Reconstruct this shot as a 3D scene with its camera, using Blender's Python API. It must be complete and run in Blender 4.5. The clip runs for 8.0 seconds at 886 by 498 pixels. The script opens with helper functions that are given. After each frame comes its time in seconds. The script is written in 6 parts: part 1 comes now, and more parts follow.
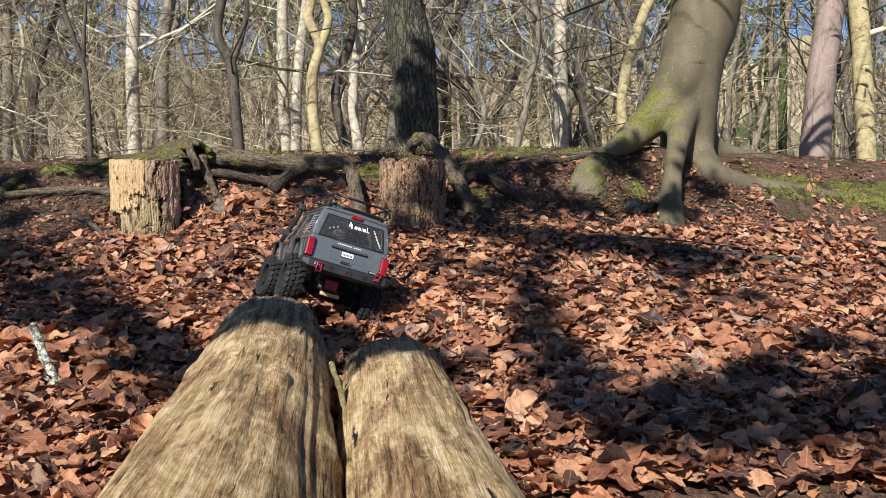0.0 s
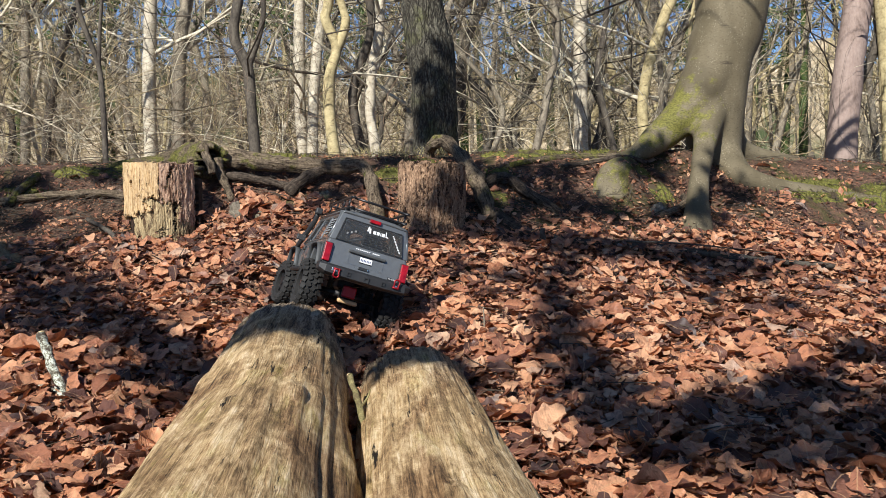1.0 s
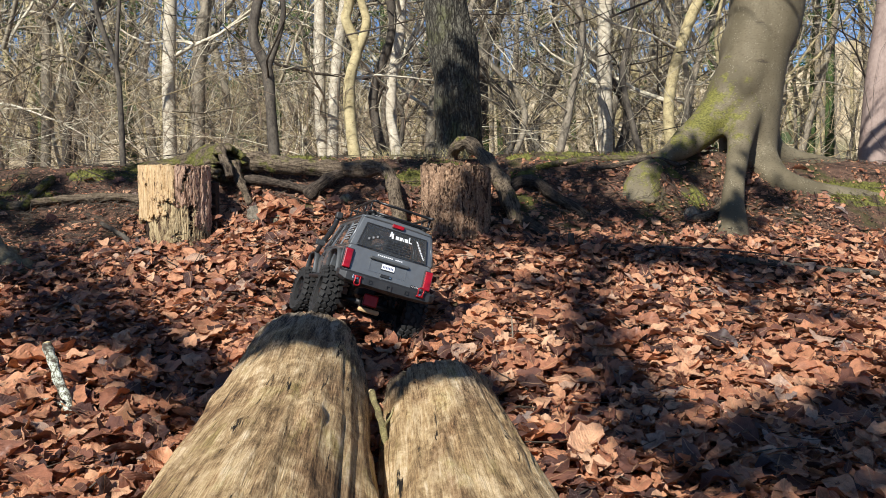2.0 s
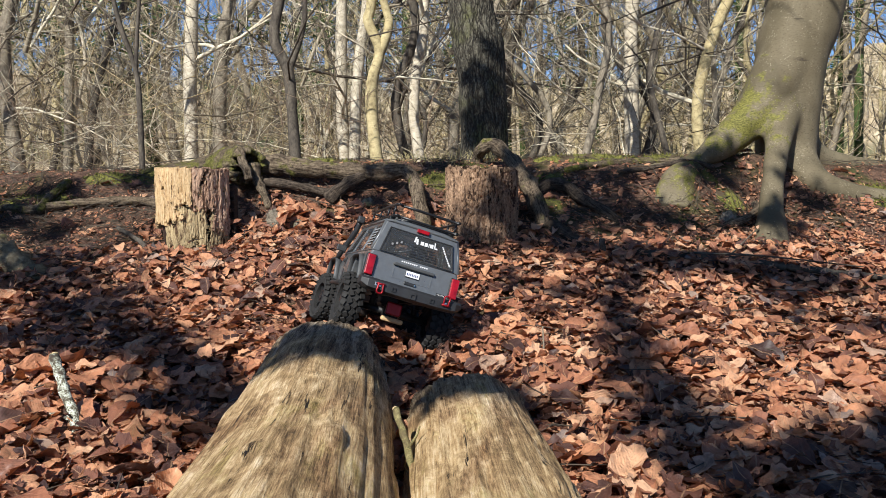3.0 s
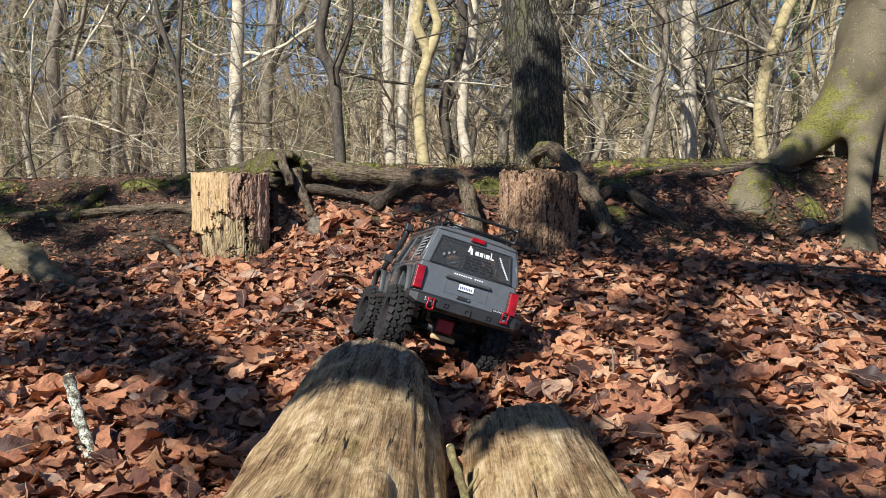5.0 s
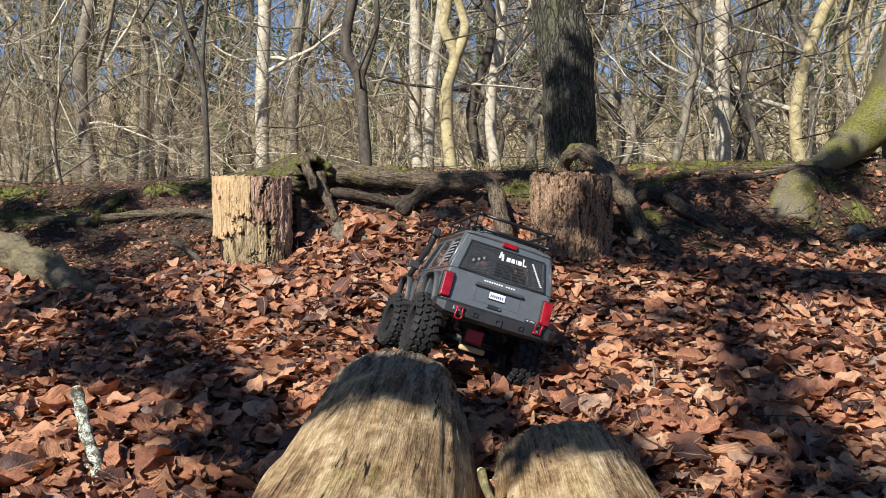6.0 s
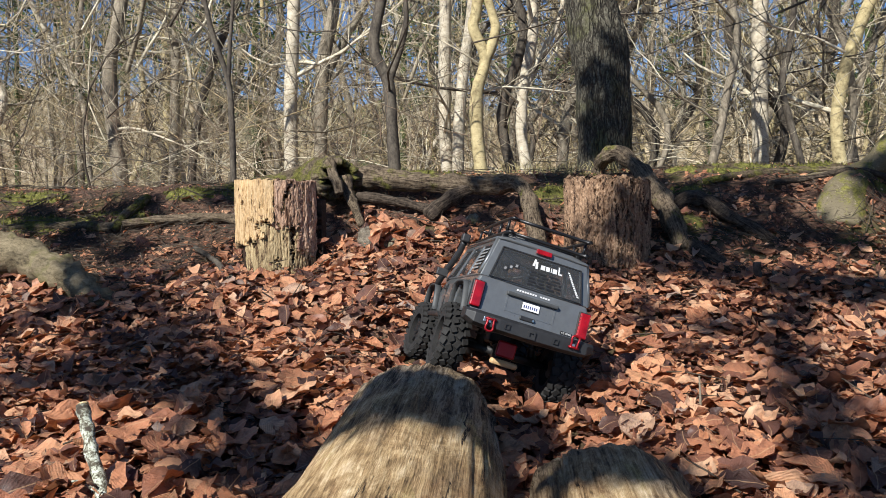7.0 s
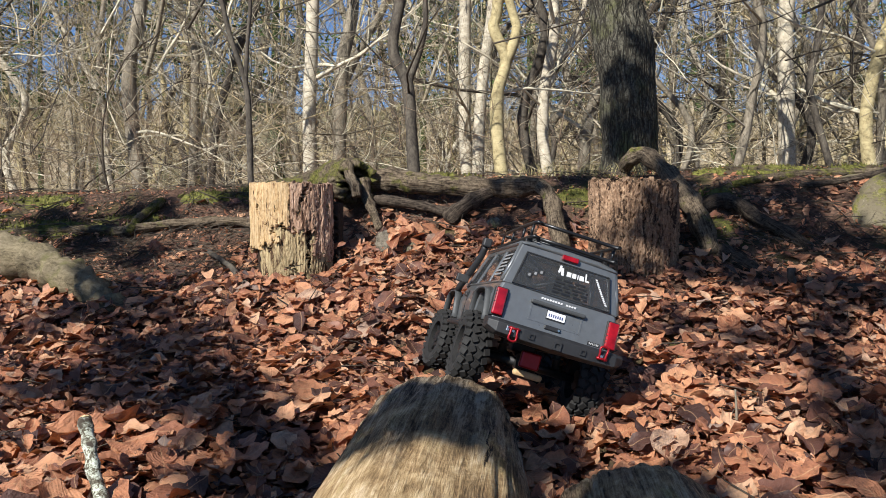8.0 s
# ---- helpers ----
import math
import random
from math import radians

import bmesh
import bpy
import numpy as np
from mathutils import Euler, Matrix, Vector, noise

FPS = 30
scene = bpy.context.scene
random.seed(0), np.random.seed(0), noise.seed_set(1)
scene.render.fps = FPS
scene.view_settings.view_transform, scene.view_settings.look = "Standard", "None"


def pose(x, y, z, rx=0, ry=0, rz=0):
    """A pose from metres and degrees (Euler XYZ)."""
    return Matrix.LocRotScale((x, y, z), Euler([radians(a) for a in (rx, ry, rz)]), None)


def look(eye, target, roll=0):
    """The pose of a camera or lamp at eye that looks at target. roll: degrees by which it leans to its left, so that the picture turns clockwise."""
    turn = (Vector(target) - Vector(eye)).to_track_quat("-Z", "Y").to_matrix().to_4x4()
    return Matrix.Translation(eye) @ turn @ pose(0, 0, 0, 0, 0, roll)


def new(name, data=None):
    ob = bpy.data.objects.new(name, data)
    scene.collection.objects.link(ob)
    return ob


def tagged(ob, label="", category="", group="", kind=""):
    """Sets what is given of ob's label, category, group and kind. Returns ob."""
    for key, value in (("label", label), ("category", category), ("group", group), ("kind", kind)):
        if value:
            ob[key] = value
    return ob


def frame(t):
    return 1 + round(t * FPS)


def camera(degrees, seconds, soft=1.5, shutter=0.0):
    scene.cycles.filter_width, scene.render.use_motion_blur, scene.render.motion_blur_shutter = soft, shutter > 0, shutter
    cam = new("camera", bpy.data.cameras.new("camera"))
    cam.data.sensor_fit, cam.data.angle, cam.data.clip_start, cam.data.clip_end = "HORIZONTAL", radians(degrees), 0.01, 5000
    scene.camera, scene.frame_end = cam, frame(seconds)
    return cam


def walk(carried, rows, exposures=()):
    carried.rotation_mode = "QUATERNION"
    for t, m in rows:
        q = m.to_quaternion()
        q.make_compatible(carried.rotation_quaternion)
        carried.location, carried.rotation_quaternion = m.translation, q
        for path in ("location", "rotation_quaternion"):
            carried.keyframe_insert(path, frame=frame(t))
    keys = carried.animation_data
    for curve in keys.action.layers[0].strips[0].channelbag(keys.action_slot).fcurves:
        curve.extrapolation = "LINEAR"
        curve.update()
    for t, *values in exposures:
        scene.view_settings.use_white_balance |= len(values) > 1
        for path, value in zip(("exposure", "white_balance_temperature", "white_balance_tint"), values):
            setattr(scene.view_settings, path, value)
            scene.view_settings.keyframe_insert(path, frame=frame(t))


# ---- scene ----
cam = camera(54.0, 8.0, soft=0.55)
# eye behind the logs, gliding forward and turning to its left
WALK = [
    (0.0, pose(0.028, -0.408, 0.472, 84.21, -0.16, -5.97)),
    (0.5, pose(0.026, -0.379, 0.471, 84.32, -0.14, -5.48)),
    (1.0, pose(0.023, -0.334, 0.469, 84.45, -0.13, -4.91)),
    (1.5, pose(0.020, -0.284, 0.467, 84.57, -0.11, -4.29)),
    (3.0, pose(0.011, -0.138, 0.459, 85.00, -0.05, -2.21)),
    (3.5, pose(0.008, -0.091, 0.455, 85.17, -0.03, -1.50)),
    (4.0, pose(0.004, -0.045, 0.452, 85.33, -0.01, -0.77)),
    (4.5, pose(0.000, 0.000, 0.448, 85.50, 0.00, 0.00)),
    (6.0, pose(-0.009, 0.132, 0.436, 86.10, 0.11, 2.56)),
    (6.5, pose(-0.012, 0.180, 0.434, 86.29, 0.16, 3.54)),
    (7.0, pose(-0.013, 0.224, 0.433, 86.45, 0.19, 4.53)),
    (7.5, pose(-0.016, 0.262, 0.433, 86.56, 0.21, 5.29)),
    (8.0, pose(-0.020, 0.292, 0.432, 86.68, 0.22, 5.82)),
]
EXPOSURE = 0.70
walk(cam, WALK, [(0.0, EXPOSURE, 5880, 8), (8.0, EXPOSURE, 5880, 8)])

# ---- light ----
SUN_ELEV, SUN_TURN = 40.0, 29.0        # height of the sun; how far its light runs to the right of +y
world = bpy.data.worlds.new("World")
scene.world = world
world.use_nodes = True
wn = world.node_tree
sky = wn.nodes.new("ShaderNodeTexSky")
sky.sky_type, sky.sun_disc = "NISHITA", False
sky.sun_elevation, sky.sun_rotation = radians(SUN_ELEV), radians(180 + SUN_TURN)
sky.air_density, sky.dust_density, sky.ozone_density, sky.altitude = 1.0, 0.0, 4.0, 3500
wn.links.new(sky.outputs[0], wn.nodes["Background"].inputs[0])
wn.nodes["Background"].inputs[1].default_value = 0.068
sun_data = bpy.data.lights.new("sun", "SUN")
sun_data.energy, sun_data.angle, sun_data.color = 5.0, radians(0.6), (1.0, 0.915, 0.80)
sun = new("sun", sun_data)
SUN_WAY = Vector((math.sin(radians(SUN_TURN)) * math.cos(radians(SUN_ELEV)), math.cos(radians(SUN_TURN)) * math.cos(radians(SUN_ELEV)), -math.sin(radians(SUN_ELEV))))
sun.matrix_world = look((0, 0, 8), Vector((0, 0, 8)) + SUN_WAY)


# ---- materials ----
def shader(name, rough=0.8, metal=0.0, spec=0.5):
    m = bpy.data.materials.new(name)
    m.use_nodes = True
    b = m.node_tree.nodes["Principled BSDF"]
    b.inputs["Roughness"].default_value, b.inputs["Metallic"].default_value = rough, metal
    b.inputs["Specular IOR Level"].default_value = spec
    return m, m.node_tree, b


def node(tree, kind, **inputs):
    n = tree.nodes.new("ShaderNode" + kind)
    for k, v in inputs.items():
        n.inputs[k.replace("_", " ")].default_value = v
    return n


def ramp(tree, source, stops):
    r = tree.nodes.new("ShaderNodeValToRGB")
    while len(r.color_ramp.elements) < len(stops):
        r.color_ramp.elements.new(0.5)
    for e, (at, c) in zip(r.color_ramp.elements, stops):
        e.position, e.color = at, (*c, 1)
    tree.links.new(source, r.inputs[0])
    return r.outputs[0]


def coords(tree, scale, turn=(0, 0, 0)):
    tc, mp = tree.nodes.new("ShaderNodeTexCoord"), tree.nodes.new("ShaderNodeMapping")
    mp.inputs["Scale"].default_value = scale
    mp.inputs["Rotation"].default_value = [radians(a) for a in turn]
    tree.links.new(tc.outputs["Object"], mp.inputs[0])
    return mp.outputs[0]


def mix(tree, fac, a, b, mode="MIX"):
    n = tree.nodes.new("ShaderNodeMix")
    n.data_type, n.blend_type = "RGBA", mode
    for socket, value in ((n.inputs[0], fac), (n.inputs[6], a), (n.inputs[7], b)):
        if isinstance(value, (int, float)):
            socket.default_value = value
        elif isinstance(value, tuple):
            socket.default_value = (*value, 1)
        else:
            tree.links.new(value, socket)
    return n.outputs[2]


def noise_tex(tree, vec, scale, detail=6.0, rough=0.6, warp=0.0):
    n = node(tree, "TexNoise", Scale=scale, Detail=detail, Roughness=rough, Distortion=warp)
    tree.links.new(vec, n.inputs["Vector"])
    return n.outputs["Fac"]


def bump(tree, b, height, strength, distance):
    n = node(tree, "Bump", Strength=strength, Distance=distance)
    tree.links.new(height, n.inputs["Height"])
    tree.links.new(n.outputs[0], b.inputs["Normal"])


def grained(name, stops, scale, stretch=(1, 1, 1), rough=0.85, depth=0.004, strength=0.7, stain=None, stain_scale=3.0, stain_at=(0.5, 0.65), turn=(0, 0, 0), fine=4.0):
    """Wood, bark or soil: stretched noise in two sizes, with stains or moss of a second colour laid over it."""
    m, t, b = shader(name, rough, spec=0.25)
    v = coords(t, stretch, turn)
    coarse = noise_tex(t, v, scale, 8, 0.65, 0.3)
    small = noise_tex(t, coords(t, tuple(math.sqrt(q) for q in stretch), turn), scale * fine, 6, 0.7)
    mixed = node(t, "Math")
    mixed.operation = "MULTIPLY_ADD"
    t.links.new(small, mixed.inputs[0])
    mixed.inputs[1].default_value = 0.5
    half = node(t, "Math")
    half.operation = "MULTIPLY"
    half.inputs[1].default_value = 0.55
    t.links.new(coarse, half.inputs[0])
    t.links.new(half.outputs[0], mixed.inputs[2])
    colour = ramp(t, mixed.outputs[0], stops)
    if stain:
        s = noise_tex(t, coords(t, (1, 1, 1)), stain_scale, 6, 0.65)
        fac = ramp(t, s, [(stain_at[0], (0, 0, 0)), (stain_at[1], (1, 1, 1))])
        colour = mix(t, fac, colour, stain)
    t.links.new(colour, b.inputs["Base Color"])
    bump(t, b, mixed.outputs[0], strength, depth)
    return m


def plain(name, colour, rough=0.5, metal=0.0, vary=0.12, scale=60.0, coat=0.0, bumpy=0.0):
    """A made surface: one colour, slightly uneven, with dust in its gloss."""
    m, t, b = shader(name, rough, metal)
    v = coords(t, (1, 1, 1))
    n = noise_tex(t, v, scale, 6, 0.65)
    dark, light = tuple(c * (1 - vary) for c in colour), tuple(min(1, c * (1 + vary)) for c in colour)
    t.links.new(ramp(t, n, [(0.3, dark), (0.7, light)]), b.inputs["Base Color"])
    g = ramp(t, noise_tex(t, v, scale * 0.3, 4), [(0.3, (rough * 0.8,) * 3), (0.75, (min(1, rough * 1.3),) * 3)])
    t.links.new(g, b.inputs["Roughness"])
    b.inputs["Coat Weight"].default_value = coat
    if bumpy:
        bump(t, b, n, bumpy, 0.001)
    return m


LEAF_STOPS = [(0.0, (0.052, 0.025, 0.020)), (0.18, (0.155, 0.066, 0.043)), (0.38, (0.37, 0.152, 0.080)), (0.62, (0.57, 0.258, 0.130)), (0.84, (0.68, 0.365, 0.200)), (0.95, (0.71, 0.445, 0.275)), (1.0, (0.30, 0.235, 0.205))]


def leaf_material(name, whole):
    """Dry leaf: a colour of its own for each leaf, blotches, a pale rib, raised side veins, a waxy sheen, light through the blade."""
    m, t, b = shader(name, 0.5, spec=0.5)
    if whole:
        pick = t.nodes.new("ShaderNodeObjectInfo").outputs["Random"]
    else:
        pick = t.nodes.new("ShaderNodeNewGeometry").outputs["Random Per Island"]
    colour = ramp(t, pick, LEAF_STOPS)
    v = coords(t, (1, 1, 1))
    blotch = ramp(t, noise_tex(t, v, 55, 7, 0.72, 0.4), [(0.34, (0.42, 0.36, 0.33)), (0.48, (0.92, 0.88, 0.84)), (0.66, (1.22, 1.18, 1.12))])
    colour = mix(t, 0.85, colour, blotch, "MULTIPLY")
    uv = t.nodes.new("ShaderNodeUVMap")
    xy = t.nodes.new("ShaderNodeSeparateXYZ")
    t.links.new(uv.outputs[0], xy.inputs[0])

    def maths(kind, *args):
        n = t.nodes.new("ShaderNodeMath")
        n.operation = kind
        for socket, value in zip(n.inputs, args):
            if isinstance(value, (int, float)):
                socket.default_value = value
            else:
                t.links.new(value, socket)
        return n.outputs[0]
    off = maths("ABSOLUTE", xy.outputs[1])
    vein = maths("SINE", maths("MULTIPLY", maths("SUBTRACT", xy.outputs[0], maths("MULTIPLY", off, 0.9)), 78.0))
    rib = maths("LESS_THAN", off, 0.011)
    relief = maths("ADD", maths("MULTIPLY", vein, 0.12), maths("ADD", maths("MULTIPLY", noise_tex(t, v, 110, 7, 0.72, 0.8), 2.4), maths("MULTIPLY", noise_tex(t, v, 36, 2, 0.5, 0.9), 3.2)))
    bump(t, b, relief, 0.9, 0.0024)
    line = mix(t, maths("MULTIPLY", rib, 0.5), colour, (0.60, 0.38, 0.2))
    line = mix(t, maths("MULTIPLY", maths("GREATER_THAN", vein, 0.9), 0.05), line, (0.12, 0.05, 0.026))
    t.links.new(line, b.inputs["Base Color"])
    gloss = ramp(t, noise_tex(t, v, 90, 4, 0.6), [(0.35, (0.34,) * 3), (0.65, (0.66,) * 3)])
    b.inputs["Coat Weight"].default_value, b.inputs["Coat Roughness"].default_value = 0.25, 0.4
    t.links.new(gloss, b.inputs["Roughness"])
    glow, both = t.nodes.new("ShaderNodeBsdfTranslucent"), t.nodes.new("ShaderNodeMixShader")
    t.links.new(mix(t, 1.0, line, (1.0, 0.62, 0.36), "MULTIPLY"), glow.inputs["Color"])
    both.inputs[0].default_value = 0.18
    t.links.new(b.outputs[0], both.inputs[1])
    t.links.new(glow.outputs[0], both.inputs[2])
    t.links.new(both.outputs[0], t.nodes["Material Output"].inputs["Surface"])
    return m


M_LEAF, M_LEAF_PIECE = leaf_material("dry_leaves", False), leaf_material("dry_leaf", True)
M_SOIL = grained("forest_soil", [(0.38, (0.024, 0.015, 0.011)), (0.5, (0.115, 0.066, 0.044)), (0.64, (0.25, 0.145, 0.092))], 38, depth=0.02, strength=1.0, stain=(0.075, 0.075, 0.022), stain_scale=5, stain_at=(0.52, 0.66))


def log_material():
    """Weathered barkless wood: fibres along the log, patches paled by wear, darker grey far ends, damp streaks, a
    green-yellow film and cracks.
    """
    m, t, b = shader("weathered_log", 0.8, spec=0.25)
    v = coords(t, (1, 1, 1))
    patch = noise_tex(t, coords(t, (1, 0.55, 1)), 11, 9, 0.75, 0.8)
    fibre = noise_tex(t, coords(t, (1, 0.035, 1)), 420, 5, 0.65, 0.12)
    strand = noise_tex(t, coords(t, (1, 0.06, 1)), 90, 7, 0.66, 0.15)
    blotch = noise_tex(t, coords(t, (1, 0.5, 1)), 40, 9, 0.8, 0.3)
    speck = noise_tex(t, coords(t, (1, 0.35, 1)), 190, 6, 0.8)
    both = mix(t, 0.36, mix(t, 0.55, fibre, strand), mix(t, 0.5, blotch, speck))
    pale = ramp(t, both, [(0.385, (0.090, 0.052, 0.020)), (0.445, (0.36, 0.228, 0.105)), (0.505, (0.56, 0.40, 0.205)), (0.59, (0.78, 0.63, 0.42))])
    damp = ramp(t, both, [(0.39, (0.050, 0.030, 0.015)), (0.49, (0.26, 0.168, 0.078)), (0.59, (0.52, 0.362, 0.18))])
    colour = mix(t, ramp(t, patch, [(0.43, (0, 0, 0)), (0.55, (1, 1, 1))]), damp, pale)
    stain = noise_tex(t, coords(t, (1, 0.35, 1)), 8, 8, 0.75, 0.4)
    brown = ramp(t, both, [(0.435, (0.026, 0.014, 0.008)), (0.495, (0.17, 0.092, 0.040)), (0.55, (0.36, 0.22, 0.105))])
    colour = mix(t, ramp(t, stain, [(0.48, (0, 0, 0)), (0.57, (0.85, 0.85, 0.85))]), colour, brown)
    # the colour turns greyer and darker towards the far ends
    sep = node(t, "SeparateXYZ")
    t.links.new(v, sep.inputs[0])
    toward_end = node(t, "Math")
    toward_end.operation = "MULTIPLY_ADD"
    toward_end.inputs[1].default_value = 0.55
    t.links.new(sep.outputs[1], toward_end.inputs[0])
    t.links.new(noise_tex(t, coords(t, (1, 0.4, 1)), 9, 6, 0.7), toward_end.inputs[2])
    half = node(t, "Math")
    half.operation = "MULTIPLY"
    half.inputs[1].default_value = 0.5
    t.links.new(toward_end.outputs[0], half.inputs[0])
    grey = ramp(t, both, [(0.435, (0.020, 0.015, 0.011)), (0.49, (0.15, 0.115, 0.082)), (0.55, (0.38, 0.31, 0.225))])
    colour = mix(t, ramp(t, half.outputs[0], [(0.56, (0, 0, 0)), (0.68, (0.85, 0.85, 0.85))]), colour, grey)
    green = noise_tex(t, coords(t, (1, 0.30, 1)), 15, 9, 0.75, 0.3)
    film = ramp(t, both, [(0.42, (0.085, 0.068, 0.014)), (0.49, (0.32, 0.255, 0.065)), (0.56, (0.58, 0.49, 0.19))])
    colour = mix(t, ramp(t, green, [(0.55, (0, 0, 0)), (0.66, (0.5, 0.5, 0.5))]), colour, film)
    crack = noise_tex(t, coords(t, (1, 0.075, 1)), 62, 7, 0.68, 0.35)
    colour = mix(t, ramp(t, crack, [(0.345, (1, 1, 1)), (0.385, (0, 0, 0))]), colour, (0.012, 0.008, 0.005))
    t.links.new(colour, b.inputs["Base Color"])
    bump(t, b, both, 1.0, 0.010)
    return m


M_LOG = log_material()
M_LOG_DARK = grained("dark_edge_wood", [(0.3, (0.012, 0.009, 0.008)), (0.6, (0.05, 0.038, 0.03)), (0.8, (0.11, 0.08, 0.06))], 18, (1, 0.15, 1), depth=0.01, strength=1.0)


def split_wood(name, dark, mid, pale, rot, rot_at, fibre=300, weather=0.0):
    """Split or rotten wood: crisp upright fibres, thin cracks, blotches of rot."""
    m, t, b = shader(name, 0.85, spec=0.15)
    fine = noise_tex(t, coords(t, (1, 1, 0.035)), fibre, 4, 0.65, 0.3)
    broad = noise_tex(t, coords(t, (1, 1, 0.06)), fibre * 0.22, 5, 0.6, 0.5)
    crumb = noise_tex(t, coords(t, (1, 1, 0.5)), 170, 6, 0.75, 0.4)
    both = mix(t, 0.35, fine, broad)
    both = mix(t, 0.25 + weather, both, crumb)
    colour = ramp(t, both, [(0.36, dark), (0.455, mid), (0.58, pale)])
    spot = noise_tex(t, coords(t, (1, 1, 0.35)), 48, 7, 0.7, 0.6)
    colour = mix(t, ramp(t, spot, [(rot_at, (0, 0, 0)), (rot_at + 0.06, (1, 1, 1))]), colour, rot)
    crack = noise_tex(t, coords(t, (1, 1, 0.06)), 130, 3, 0.5, 0.9)
    colour = mix(t, ramp(t, crack, [(0.31, (1, 1, 1)), (0.35, (0, 0, 0))]), colour, tuple(q * 0.3 for q in dark))
    t.links.new(colour, b.inputs["Base Color"])
    bump(t, b, both, 1.0, 0.006)
    return m


M_STUMP = grained("rotten_stump_core", [(0.36, (0.008, 0.005, 0.004)), (0.5, (0.03, 0.018, 0.012)), (0.68, (0.09, 0.05, 0.03))], 60, (1, 1, 0.2), depth=0.012, strength=1.0)
M_STUMP_PALE = split_wood("pale_split_wood", (0.19, 0.100, 0.038), (0.48, 0.315, 0.150), (0.69, 0.51, 0.295), (0.27, 0.17, 0.09), 0.56, 300, 0.14)
M_STUMP_UNDER = split_wood("dull_inner_wood", (0.10, 0.066, 0.034), (0.33, 0.245, 0.13), (0.52, 0.41, 0.235), (0.10, 0.062, 0.036), 0.54, 260, 0.12)
M_STUMP_BROWN = split_wood("pinkish_brown_wood", (0.09, 0.046, 0.029), (0.345, 0.212, 0.138), (0.57, 0.40, 0.285), (0.10, 0.054, 0.034), 0.53, 260, 0.12)
M_STUMP_RED = split_wood("red_crumbling_wood", (0.040, 0.023, 0.015), (0.200, 0.122, 0.075), (0.40, 0.268, 0.168), (0.048, 0.029, 0.020), 0.53, 220, 0.25)
M_BARE_ROOT = grained("bare_root_wood", [(0.38, (0.05, 0.039, 0.023)), (0.5, (0.15, 0.120, 0.070)), (0.64, (0.26, 0.213, 0.133))], 45, (0.35, 1, 1), depth=0.005, strength=0.8, stain=(0.11, 0.105, 0.03), stain_scale=9, stain_at=(0.56, 0.68))


def oak_material():
    """Furrowed bark: upright plates parted by dark cracks, with a green-grey film."""
    m, t, b = shader("furrowed_oak_bark", 0.9, spec=0.2)
    v = coords(t, (1, 1, 0.22))
    warp = node(t, "TexNoise", Scale=42.0, Detail=4.0)
    t.links.new(v, warp.inputs["Vector"])
    bent = mix(t, 0.05, v, warp.outputs["Color"], "ADD")
    cell = t.nodes.new("ShaderNodeTexVoronoi")
    cell.feature = "DISTANCE_TO_EDGE"
    cell.inputs["Scale"].default_value = 60.0
    t.links.new(bent, cell.inputs["Vector"])
    grain = noise_tex(t, coords(t, (1, 1, 0.6)), 160, 6, 0.7)
    plate = ramp(t, grain, [(0.36, (0.034, 0.031, 0.024)), (0.5, (0.095, 0.086, 0.064)), (0.66, (0.18, 0.165, 0.122))])
    film = noise_tex(t, coords(t, (1, 1, 1)), 6, 6, 0.65)
    plate = mix(t, ramp(t, film, [(0.50, (0, 0, 0)), (0.66, (0.8, 0.8, 0.8))]), plate, (0.085, 0.088, 0.028))
    gap = ramp(t, cell.outputs["Distance"], [(0.0, (0.9, 0.9, 0.9)), (0.16, (0, 0, 0))])
    t.links.new(mix(t, gap, plate, (0.022, 0.018, 0.014)), b.inputs["Base Color"])
    high = mix(t, 0.35, ramp(t, cell.outputs["Distance"], [(0.0, (0, 0, 0)), (0.25, (1, 1, 1))]), grain)
    bump(t, b, high, 1.0, 0.008)
    return m


